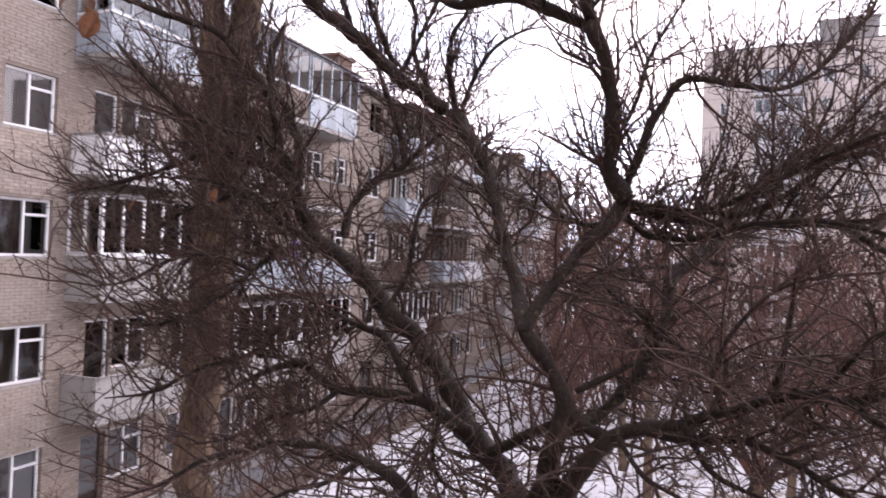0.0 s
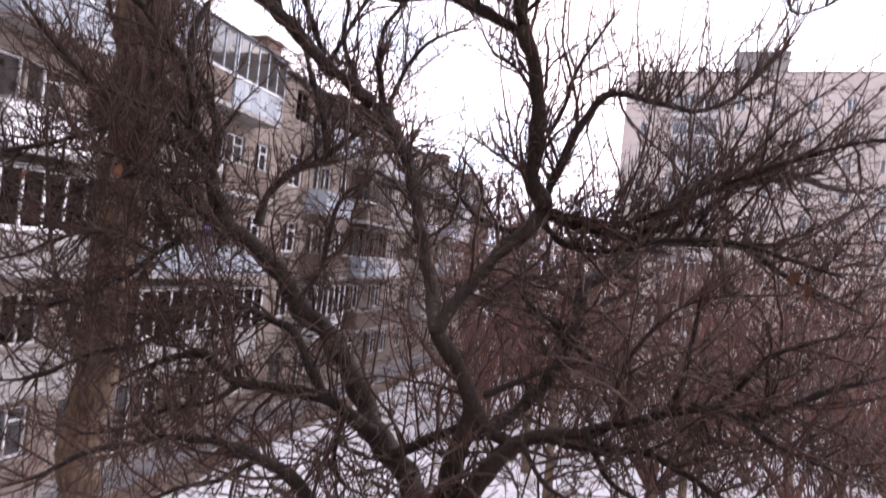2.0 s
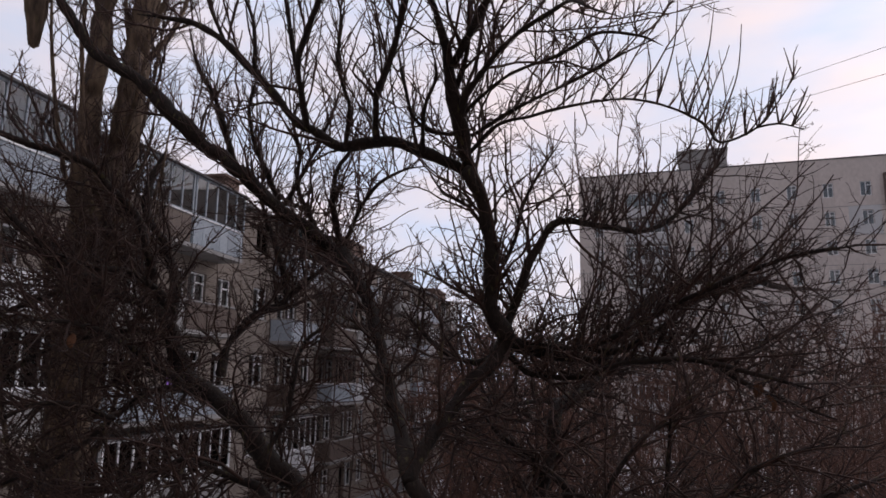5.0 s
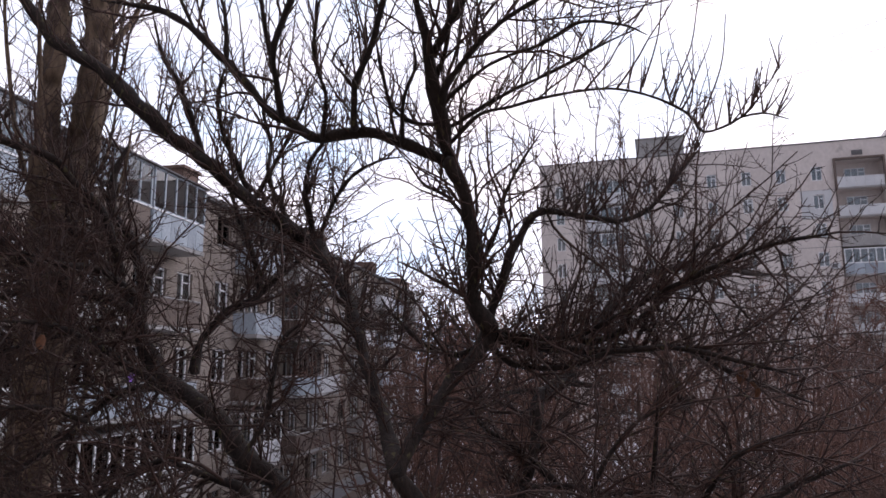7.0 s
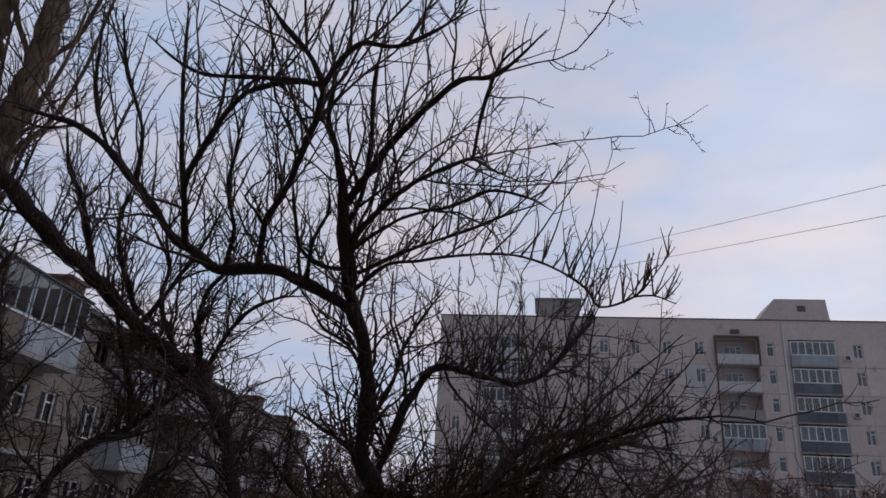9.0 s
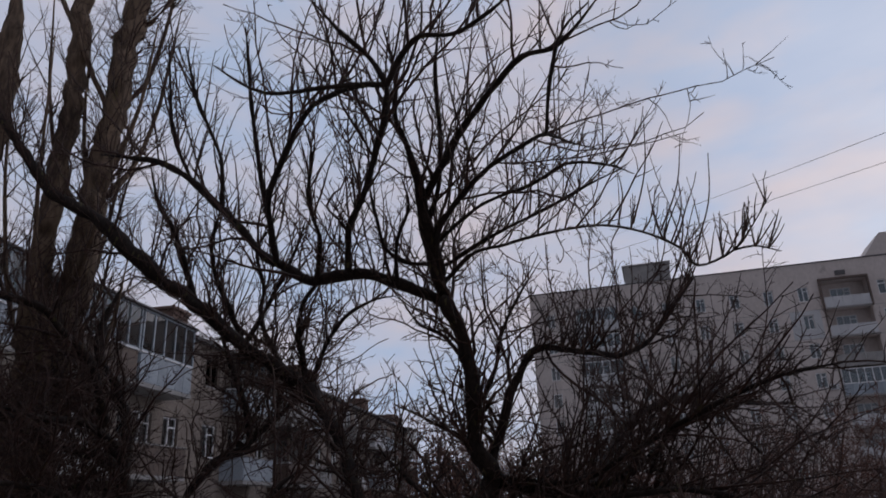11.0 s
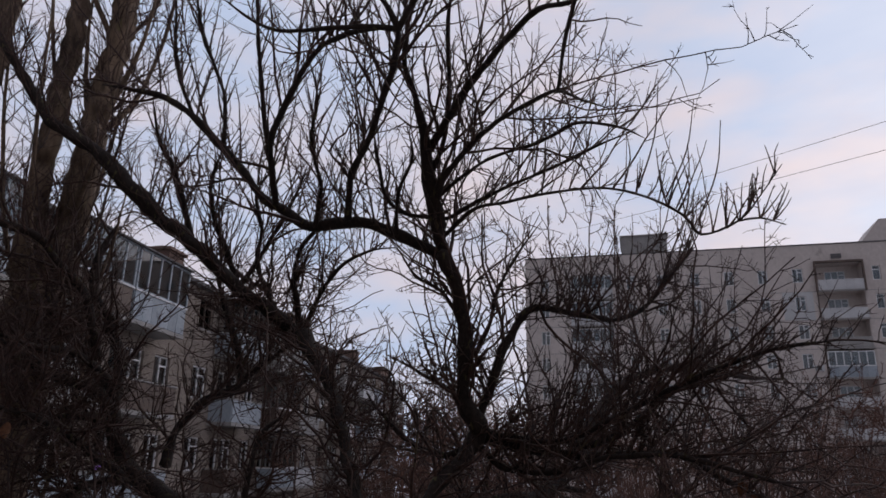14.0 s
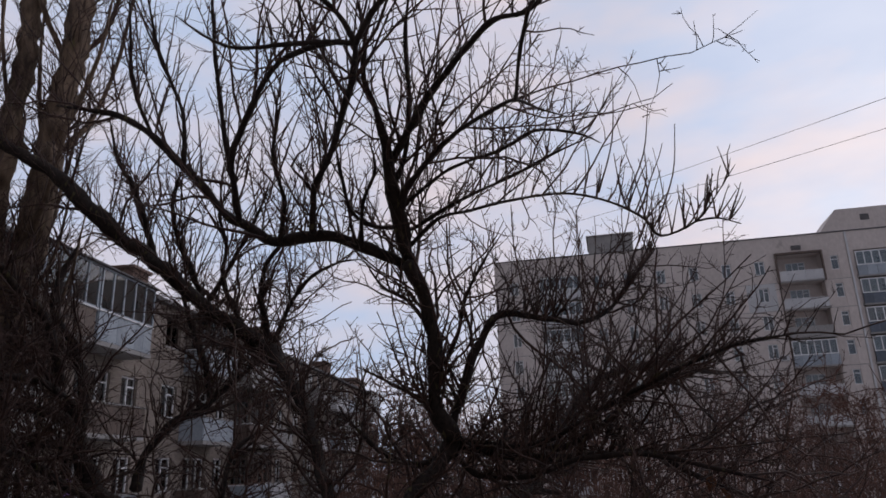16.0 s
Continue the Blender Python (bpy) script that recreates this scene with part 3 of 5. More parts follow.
put("vent", Solid().box(29.6, -0.1, 27.95, 30.5, 0.05, 28.4).mesh("vent", ROOFING), tower)
RW = {w: window_meshes(w, 1.4, 2 if w > 0.8 else 1, WHITE, 0.08) for w in {x[1] for x in WINDOWS}}
for u, z, w in rwins:
    add_window(tower, RW[w], pose(u, 0.1, z), False, rng.random() < 0.55)
GLW = window_meshes(4.2, 1.4, 6, WHITE, 0.09)
LGW = window_meshes(1.8, 1.4, 3, WHITE, 0.07)
for a, b in LOGGIAS:
    for i, fz in enumerate(R_FLOORS):
        lg = put("loggia", Solid().box(a - 0.1, -0.25, fz - 0.14, b + 0.1, -0.004, fz).mesh("loggia", GREYSLAB), tower)
        n = 5
        w = (b - a) / n
        tone = DARKBLUE if a == 35.1 and i != 0 else PALE if a == 4.7 or (a == 28.1 and i < 1) or rng.random() < 0.35 else (BLUEGREY if rng.random() < 0.4 else GREYSLAB)
        sheet = Solid().box(0.012, 0, 0, w - 0.012, 0.05, 0.98).mesh("panel", tone)
        for j in range(n):
            put("panel", sheet, lg, pose(a + w * j, -0.22, fz + 0.02))
        if a in (35.1, 4.7) or (rng.random() < 0.5 and not (a == 28.1 and i < 3)):
            k = (b - a - 0.05) / 4.2
            m = pose(a + 0.02, -0.2, fz + 1.02)
            gw = put("glazing", GLW[0], lg, m @ Matrix.Diagonal((k, 1, 1, 1)))
            put("pane", GLW[1], gw).visible_shadow = False
            # pale curtain added here to stand in for sky reflected in the glass
            if rng.random() < 0.75:
                put("curtain", GLW[3], gw)
        add_window(lg, LGW, pose(a + 1.0, 1.21, fz + 0.7), False, False)
surround = Solid().box(27.95, -0.34, 24.7, 28.1, -0.004, 27.7).box(32.1, -0.34, 24.7, 32.25, -0.004, 27.7).box(28.1, -0.34, 27.5, 32.1, -0.004, 27.7)
put("loggia_surround", surround.mesh("loggia_surround", BROWNWOOD), tower, None, "dark brown boards framing the top loggia")
put("downpipe", Solid().box(27.97, -0.13, 15.0, 28.07, -0.035, 24.69).mesh("downpipe", BROWNWOOD), tower, None, "dark rusty downpipe below the framed loggia")
for u, z in ((40.0, 25.4), (40.05, 19.9), (26.95, 17.2)):
    unit_box = put("air_conditioner", Solid().box(u, -0.36, z, u + 0.75, -0.06, z + 0.5).mesh("air_conditioner", PALE), tower, None, "pale outdoor air conditioner")
    put("grille", Solid().box(u + 0.1, -0.375, z + 0.06, u + 0.5, -0.361, z + 0.44).mesh("grille", ROOFING), unit_box)
    put("bracket", Solid().box(u + 0.1, -0.34, z - 0.05, u + 0.14, -0.032, z - 0.003).box(u + 0.6, -0.34, z - 0.05, u + 0.64, -0.032, z - 0.003).mesh("bracket", ROOFING), unit_box)
put("downpipe", Solid().box(34.55, -0.12, 2, 34.72, -0.01, RB_TOP).mesh("downpipe", PALE), tower, None, "pale vertical joint strip")
put("patch", facade(2.7, 22.05, 24.75, [(1.1, 22.95, 2.05, 24.35)], 0.0).mesh("patch", PALE), tower, pose(24.9, -0.036, 0), "pale insulation panel round one window")
for a, b in ((0, 4.55), (9.15, 27.95), (32.25, 34.5), (39.55, 48.15), (52.55, RB_LEN)):
    seam = Solid().box(a, -0.012, -0.12, b, -0.002, -0.07).mesh("panel_joint", GREYSLAB)
    for fz in R_FLOORS:
        put("panel_joint", seam, tower, pose(0, 0, fz))

edges = sorted([(u, u + w) for u, w in WINDOWS] + [(a - 0.1, b + 0.1) for a, b in LOGGIAS] + [(34.5, 34.78)])
for (a0, a1), (b0, b1) in zip([(0, 0)] + edges, edges + [(RB_LEN, RB_LEN)]):
    if b0 - a1 > 0.5:
        slab = Solid().box(a1 + 0.03, -0.03, -0.04, b0 - 0.03, -0.002, 2.6).mesh("wall_panel", PLASTER)
        for fz in R_FLOORS:
            put("wall_panel", slab, tower, pose(0, 0, fz))

# ---- overhead cables ----
for a, b in (((3.4, 74.0, 32.8), (26.6, 27.1, 23.9)), ((3.5, 74.0, 34.4), (26.9, 26.8, 25.7))):
    line = [(a[0] + (b[0] - a[0]) * s, a[1] + (b[1] - a[1]) * s, a[2] + (b[2] - a[2]) * s - 0.5 * s * (1 - s), 0.016) for s in np.linspace(0, 1, 24)]
    tb = Tubes()
    tb.add([p[:3] for p in line], [p[3] for p in line], 5)
    tagged(put("overhead_cable", tb.mesh("overhead_cable", CABLE)), "thin dark cable slung high across the yard", "cable", "cables over the yard")


# ---- bare trees of the yard ----
def tube_part(name, points, mat, parent, step=0.12, sides=9, label="", knots=0.06, rough=0.0):
    line = spline(points, step)
    sway = np.array([noise.noise_vector((p[0] * 5 + 3, p[1] * 5, p[2] * 5)) for p in line])
    line[1:-1, :3] += (sway * line[:, 3:4] * 0.55)[1:-1]
    t = Tubes()
    r = line[:, 3] * (1 + knots * np.array([noise.noise((p[0] * 7, p[1] * 7, p[2] * 7)) for p in line]) * 2)
    head, tail = unit(line[0, :3] - line[1, :3]), unit(line[-1, :3] - line[-2, :3])
    pts = np.vstack([line[0, :3] + head * r[0] * 0.5, line[:, :3], line[-1, :3] + tail * r[-1] * 0.7])
    t.add(pts, np.maximum(np.concatenate([[r[0] * 0.05], r, [r[-1] * 0.05]]), 0.0012), sides, rough)
    return put(name, t.mesh(name, mat), parent, None, label)


def garden_tree(seed, height, spread, density, bark=BUSH):
    """A bare yard tree: a short leaning trunk, rising limbs and fine twigs."""
    r = np.random.default_rng(seed)
    root = tagged(new("garden_tree"), "bare brown garden tree with many fine twigs standing in snow", "tree", "bare trees of the yard")
    fork = height * r.uniform(0.38, 0.46)
    lean = r.normal(0, 0.18, 2)
    tube_part("trunk", [(0, 0, -0.15, 0.17), (lean[0] * 0.5, lean[1] * 0.5, fork * 0.5, 0.135), (lean[0], lean[1], fork, 0.12)], POPLAR, root, 0.3, 8)
    tw, n = Tubes(), int(r.integers(5, 8))
    for i in range(n):
        w = 2 * math.pi * (i + r.uniform(-0.3, 0.3)) / n
        out, top = spread * r.uniform(0.45, 1.0), height * r.uniform(0.72, 1.0)
        pts = [(lean[0], lean[1], fork - 0.1, 0.062)]
        for s in (0.3, 0.6, 1.0):
            pts.append((lean[0] + math.cos(w) * out * s ** 0.8 + r.normal(0, 0.15), lean[1] + math.sin(w) * out * s ** 0.8 + r.normal(0, 0.15), fork + (top - fork) * s, 0.062 * (1 - 0.82 * s)))
        tube_part("limb", pts, bark, root, 0.3, 6)
        line = spline(pts, 0.2)
        for p, q in zip(line[2:-1], line[3:]):
            for _ in range(r.poisson(density)):
                along = unit(q[:3] - p[:3])
                side = unit(np.cross(along, r.normal(0, 1, 3)))
                shoot(tw, r, p[:3], side + along * 0.6 + np.array((0, 0, 0.3)), r.uniform(0.6, 1.7), max(0.010, p[3] * 0.32), 2, 0.5, 0.22, 3, 4, 4.2, (0.2, 0.55), 0.0075)
    put("twig_mass", tw.mesh("twig_mass", bark), root, None, "", "stuff")
    return root


YARD = [garden_tree(11, 7.7, 3.0, 1.25), garden_tree(12, 8.2, 2.7, 1.25), garden_tree(13, 8.5, 3.2, 1.25)]
for root, (x, y) in zip(YARD, [(0.65, 15.6), (2.9, 12.6), (8.5, 15.0)]):
    root.location = (x, y, GROUND)
for i, (x, y, k) in enumerate([(5.0, 21.0, 2), (12.5, 13.5, 0), (15.5, 20.0, 1), (10.0, 24.0, 0), (-3.0, 26.0, 1), (19.0, 27.0, 2), (-1.6, 20.5, 2), (5.6, 16.4, 0), (2.2, 23.5, 1), (7.2, 20.0, 0), (11.5, 18.0, 2)]):
    copy_thing(YARD[k], pose(x, y, GROUND, 0, 0, 47 * i + 20))


def thicket_tree(seed, height, spread):
    """A many-stemmed young tree of the overgrown far yard."""
    r = np.random.default_rng(seed)
    root = tagged(new("thicket_tree"), "bare reddish-brown many-stemmed young tree in a thicket", "tree", "thicket of the far yard")
    tw = Tubes()
    for i in range(7):
        w = r.uniform(0, 2 * math.pi)
        out, top = spread * r.uniform(0.35, 1.25), height * r.uniform(0.5, 1.0)
        x, y = r.normal(0, 0.35, 2)
        pts = [(x, y, -0.1, 0.045), (x + math.cos(w) * out * 0.5, y + math.sin(w) * out * 0.5, top * 0.33, 0.034), (x + math.cos(w) * out * 0.7 + r.normal(0, 0.2), y + math.sin(w) * out * 0.7, top * 0.7, 0.026), (x + math.cos(w) * out, y + math.sin(w) * out, top, 0.012)]
        tube_part("stem", pts, BUSH, root, 0.5, 5)
        line = spline(pts, 0.3)
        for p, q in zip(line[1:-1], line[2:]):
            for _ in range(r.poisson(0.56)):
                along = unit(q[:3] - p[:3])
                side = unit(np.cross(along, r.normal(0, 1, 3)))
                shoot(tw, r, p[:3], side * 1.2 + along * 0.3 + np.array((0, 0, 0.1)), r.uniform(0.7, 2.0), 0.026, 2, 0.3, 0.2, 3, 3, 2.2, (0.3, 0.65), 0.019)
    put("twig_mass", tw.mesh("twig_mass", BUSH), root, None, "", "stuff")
    return root


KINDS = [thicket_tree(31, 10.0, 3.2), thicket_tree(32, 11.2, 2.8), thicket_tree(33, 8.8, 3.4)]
trng = random.Random(8)
spots = []
for row in range(5):
    y = 30 + row * 5.5
    x = -7.6 + (row % 2) * 1.6
    while x < 6 + y * 0.62:
        spots.append((x + trng.uniform(-0.9, 0.9), y + trng.uniform(-1.8, 1.8)))
        x += 3.1 + 0.2 * row
TALL = [(-5.6, 29.0), (-7.3, 36.0), (-9.2, 44.0), (-4.4, 33.0), (-8.0, 50.0), (-3.2, 37.5), (-10.5, 57.0), (-4.5, 57.5), (-2.0, 61.0), (0.8, 56.0), (-4.6, 43.0), (-1.6, 46.0), (-0.2, 49.0)]
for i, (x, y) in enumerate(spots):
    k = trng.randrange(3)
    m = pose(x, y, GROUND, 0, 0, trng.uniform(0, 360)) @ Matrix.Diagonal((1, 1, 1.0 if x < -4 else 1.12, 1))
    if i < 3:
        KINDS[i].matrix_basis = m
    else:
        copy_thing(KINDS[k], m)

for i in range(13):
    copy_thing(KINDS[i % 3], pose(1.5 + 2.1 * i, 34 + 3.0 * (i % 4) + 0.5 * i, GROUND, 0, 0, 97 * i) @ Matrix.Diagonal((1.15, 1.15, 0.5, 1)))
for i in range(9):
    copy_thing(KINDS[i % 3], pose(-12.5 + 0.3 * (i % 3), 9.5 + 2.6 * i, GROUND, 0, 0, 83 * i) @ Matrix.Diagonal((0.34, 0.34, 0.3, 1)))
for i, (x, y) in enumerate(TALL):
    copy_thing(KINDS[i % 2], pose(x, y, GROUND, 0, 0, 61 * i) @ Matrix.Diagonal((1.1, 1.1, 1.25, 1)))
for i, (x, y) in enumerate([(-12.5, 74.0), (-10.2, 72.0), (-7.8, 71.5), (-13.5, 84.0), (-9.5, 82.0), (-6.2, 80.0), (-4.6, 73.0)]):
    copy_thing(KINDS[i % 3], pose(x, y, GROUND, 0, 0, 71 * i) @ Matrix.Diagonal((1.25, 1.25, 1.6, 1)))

for i, (x, y, w, h) in enumerate([(3.2, 11.5, 0.55, 0.3), (6.4, 12.2, 0.6, 0.36), (9.4, 13.6, 0.6, 0.4), (1.4, 14.6, 0.5, 0.3), (4.8, 17.8, 0.7, 0.42), (-1.2, 17.2, 0.5, 0.3), (12.6, 16.5, 0.7, 0.42)]):
    copy_thing(KINDS[i % 3], pose(x, y, GROUND, 0, 0, 59 * i) @ Matrix.Diagonal((w, w, h, 1)))

# ---- the poplar by the drive ----
poplar = tagged(new("poplar_tree"), "tall old poplar with a rough grey trunk and erect twigs", "tree")
prng = np.random.default_rng(21)
TRUNK = [(-5.25, 6.2, 0.9, 0.27), (-5.2, 6.15, 3.2, 0.19), (-5.15, 6.12, 6.5, 0.19), (-5.05, 6.15, 8.6, 0.21), (-5.0, 6.15, 9.6, 0.2), (-4.78, 6.22, 11.4, 0.135), (-4.66, 6.24, 13.0, 0.125), (-4.4, 6.35, 17.0, 0.12), (-4.2, 6.4, 22.0, 0.03)]
tube_part("trunk", TRUNK, POPLAR, poplar, 0.09, 30, "", 0.04, 0.2)
tube_part("stem", [(-5.08, 6.14, 8.8, 0.12), (-5.13, 6.12, 9.9, 0.12), (-5.15, 6.1, 11.2, 0.11), (-5.1, 6.1, 13.0, 0.10), (-5.14, 6.1, 16.0, 0.09), (-5.0, 6.1, 19.0, 0.02)], POPLAR, poplar, 0.09, 20, "second grey stem of the forked poplar", 0.04, 0.2)
tube_part("stub", [(-4.75, 6.24, 13.0, 0.03), (-5.3, 5.85, 14.4, 0.03), (-5.58, 5.68, 14.3, 0.04), (-5.58, 5.66, 13.7, 0.11), (-5.58, 5.66, 13.0, 0.14), (-5.55, 5.66, 12.4, 0.12), (-5.53, 5.66, 11.9, 0.05)], POPLAR, poplar, 0.12, 9, "broken grey dead limb hanging down")
ptw = Tubes()
tl = spline(TRUNK, 0.25)
for i in range(34):
    p = tl[prng.integers(int(len(tl) * 0.22), len(tl) - 4)]
    w = prng.uniform(0, 2 * math.pi)
    o = np.array((math.cos(w), math.sin(w), 0))
    h = prng.uniform(1.8, 4.2)
    pts = [(*p[:3], 0.035), (*(p[:3] + o * 0.35 + np.array((0, 0, 0.5))), 0.028), (*(p[:3] + o * 0.6 + np.array((0, 0, 0.5 * h))), 0.02), (*(p[:3] + o * 0.75 + np.array((0, 0, h))), 0.006)]
    tube_part("limb", pts, POPLAR, poplar, 0.3, 6)
    ln = spline(pts, 0.25)
    for a, b in zip(ln[1:-1], ln[2:]):
        for _ in range(prng.poisson(1.3)):
            shoot(ptw, prng, a[:3], unit(np.cross(b[:3] - a[:3], prng.normal(0, 1, 3))) + np.array((0, 0, 1.0)), prng.uniform(0.4, 1.1), 0.008, 1, 0.8, 0.15, 3, 5, 5)
for i in range(480):
    p = tl[prng.integers(20, 62) if i % 6 else prng.integers(6, len(tl) - 4)]
    w = prng.uniform(0, 2 * math.pi)
    o = np.array((math.cos(w), math.sin(w), prng.uniform(0.4, 2.2)))
    shoot(ptw, prng, p[:3] + o * p[3] * 0.5, o, prng.uniform(0.3, 1.1), 0.007, 2, 0.5, 0.28, 3, 4, 5, (0.2, 0.5), 0.003)
put("twig_mass", ptw.mesh("twig_mass", TWIG), poplar, None, "", "stuff")

# ---- the old fruit tree close to the balcony ----
fruit = tagged(new("fruit_tree"), "old bare spreading apricot tree with dark crooked limbs", "tree")
frng = np.random.default_rng(3)
BOUGHS = []


def limb(points):
    part_ob = tube_part("limb", points, BARK, fruit, 0.045, 12, "", 0.15, 0.13)
    BOUGHS.append((part_ob, spline(points, 0.06)))


tube_part("trunk", [(-0.95, 4.25, 0.9, 0.21), (-1.0, 4.25, 2.8, 0.17), (-0.98, 4.28, 5.5, 0.155), (-0.98, 4.28, 6.25, 0.15), (-0.97, 4.28, 6.5, 0.11)], BARK, fruit, 0.06, 16, "", 0.12)
limb([(-0.98, 4.28, 6.0, 0.11), (-1.08, 4.51, 6.78, 0.091), (-1.25, 4.70, 6.90, 0.089), (-1.44, 4.88, 7.02, 0.089), (-1.73, 5.04, 7.21, 0.086), (-1.96, 5.21, 7.49, 0.079), (-2.24, 5.38, 7.73, 0.082), (-2.68, 5.50, 8.05, 0.085), (-3.07, 5.63, 8.36, 0.081), (-3.44, 5.76, 8.53, 0.079), (-3.73, 5.92, 8.70, 0.078), (-4.00, 6.09, 9.08, 0.067)])
limb([(-3.98, 6.10, 9.05, 0.058), (-4.06, 5.89, 9.26, 0.052), (-4.25, 5.65, 9.34, 0.046), (-4.44, 5.41, 9.49, 0.041), (-4.55, 5.19, 9.61, 0.036), (-4.61, 4.99, 9.74, 0.031), (-4.73, 4.77, 9.95, 0.026), (-4.84, 4.56, 10.19, 0.008)])
limb([(-4.00, 6.10, 9.16, 0.058), (-4.08, 6.22, 9.59, 0.050), (-4.32, 6.30, 9.99, 0.046), (-4.57, 6.37, 10.29, 0.042), (-4.64, 6.49, 10.67, 0.038), (-4.59, 6.65, 11.07, 0.013)])
limb([(-4.02, 6.09, 9.21, 0.049), (-4.33, 6.07, 9.60, 0.040), (-4.59, 6.05, 9.84, 0.041), (-4.81, 6.04, 10.13, 0.036), (-4.95, 6.06, 10.47, 0.032), (-5.15, 6.07, 10.86, 0.010)])
limb([(-4.44, 5.98, 9.36, 0.040), (-4.60, 5.58, 9.43, 0.034), (-4.78, 5.15, 9.21, 0.024), (-4.94, 4.74, 9.03, 0.019), (-5.05, 4.34, 8.90, 0.006)])
limb([(-4.10, 5.90, 9.53, 0.045), (-4.10, 5.67, 9.98, 0.039), (-4.27, 5.41, 10.30, 0.034), (-4.36, 5.22, 10.46, 0.034), (-4.69, 4.96, 10.56, 0.029), (-5.03, 4.70, 10.68, 0.025), (-5.35, 4.43, 10.86, 0.020), (-5.61, 4.19, 11.01, 0.007)])
limb([(-3.35, 5.94, 8.65, 0.055), (-3.35, 6.04, 8.89, 0.043), (-3.22, 6.18, 9.16, 0.039), (-2.95, 6.35, 9.36, 0.035), (-3.03, 6.43, 9.66, 0.031), (-3.23, 6.48, 10.11, 0.027), (-3.41, 6.54, 10.51, 0.010)])
limb([(-2.97, 6.39, 9.36, 0.027), (-2.69, 6.38, 9.59, 0.026), (-2.42, 6.36, 9.79, 0.017)])
limb([(-3.60, 6.07, 8.52, 0.044), (-3.78, 5.83, 8.51, 0.038), (-3.91, 5.60, 8.44, 0.033), (-3.97, 5.38, 8.30, 0.028), (-4.00, 5.17, 8.15, 0.023), (-4.12, 4.94, 7.97, 0.023), (-4.34, 4.67, 7.83, 0.018), (-4.57, 4.42, 7.84, 0.006)])
limb([(-3.96, 6.10, 9.00, 0.040), (-4.11, 5.85, 9.03, 0.030), (-4.30, 5.59, 9.00, 0.025), (-4.54, 5.31, 8.88, 0.020), (-4.70, 5.05, 8.69, 0.020), (-4.84, 4.79, 8.42, 0.007)])
limb([(-1.62, 4.80, 7.23, 0.059), (-1.82, 4.75, 7.36, 0.052), (-2.01, 4.70, 7.46, 0.046), (-2.30, 4.62, 7.48, 0.039), (-2.55, 4.55, 7.49, 0.033), (-2.72, 4.51, 7.58, 0.033), (-2.84, 4.48, 7.65, 0.030), (-3.05, 4.42, 7.61, 0.020), (-3.23, 4.36, 7.51, 0.016), (-3.41, 4.30, 7.38, 0.006)])
limb([(-1.99, 4.71, 7.45, 0.043), (-2.15, 4.75, 7.66, 0.037), (-2.32, 4.79, 7.87, 0.030), (-2.51, 4.82, 7.92, 0.027), (-2.76, 4.83, 8.00, 0.024), (-3.01, 4.84, 8.03, 0.021), (-3.29, 4.83, 7.86, 0.018), (-3.56, 4.83, 7.79, 0.014), (-4.01, 4.78, 7.83, 0.005)])
limb([(-0.98, 4.28, 6.0, 0.11), (-1.14, 4.49, 6.65, 0.066), (-1.42, 4.39, 6.67, 0.054), (-1.67, 4.31, 6.76, 0.051), (-1.84, 4.25, 6.92, 0.045), (-1.98, 4.20, 7.07, 0.042), (-2.14, 4.14, 7.13, 0.035), (-2.34, 4.07, 7.21, 0.029), (-2.61, 3.97, 7.23, 0.023), (-2.87, 3.88, 7.17, 0.020), (-3.13, 3.78, 7.08, 0.017), (-3.37, 3.69, 6.92, 0.014), (-3.65, 3.59, 6.80, 0.005)])
limb([(-1.76, 4.22, 6.86, 0.027), (-1.55, 4.18, 6.88, 0.020), (-1.32, 4.14, 6.96, 0.017), (-1.06, 4.11, 7.01, 0.006)])
limb([(-0.98, 4.28, 6.0, 0.11), (-1.06, 4.52, 6.78, 0.081), (-1.01, 4.51, 7.06, 0.072), (-0.95, 4.50, 7.29, 0.065), (-0.90, 4.49, 7.45, 0.059), (-0.88, 4.47, 7.60, 0.056), (-0.98, 4.42, 7.81, 0.052), (-1.12, 4.35, 8.03, 0.049)])
limb([(-1.12, 4.35, 8.03, 0.049), (-1.28, 4.70, 8.27, 0.047), (-1.48, 5.04, 8.58, 0.047), (-1.68, 5.38, 8.93, 0.051), (-1.91, 5.72, 9.32, 0.058), (-2.21, 6.03, 9.69, 0.070), (-2.45, 6.36, 9.87, 0.065)])
limb([(-2.44, 6.14, 9.87, 0.069), (-2.66, 6.10, 10.02, 0.066), (-2.94, 6.04, 10.22, 0.062), (-3.25, 5.94, 10.50, 0.067), (-3.82, 5.71, 10.99, 0.068), (-4.20, 5.57, 11.39, 0.059), (-4.58, 5.47, 11.61, 0.051), (-4.91, 5.31, 12.09, 0.042), (-5.16, 5.22, 12.48, 0.038), (-5.35, 5.14, 12.82, 0.033), (-5.51, 5.07, 13.22, 0.011)])
limb([(-1.12, 4.35, 8.03, 0.046), (-1.07, 4.48, 8.23, 0.041), (-0.96, 4.62, 8.42, 0.039), (-0.83, 4.77, 8.62, 0.043), (-0.70, 4.92, 8.79, 0.047), (-0.63, 5.05, 8.94, 0.058)])
limb([(-0.62, 4.97, 8.93, 0.061), (-0.73, 4.91, 9.16, 0.048), (-0.71, 4.88, 9.39, 0.05), (-0.73, 4.83, 9.70, 0.051), (-0.78, 4.79, 9.90, 0.05), (-0.86, 4.75, 10.09, 0.052)])
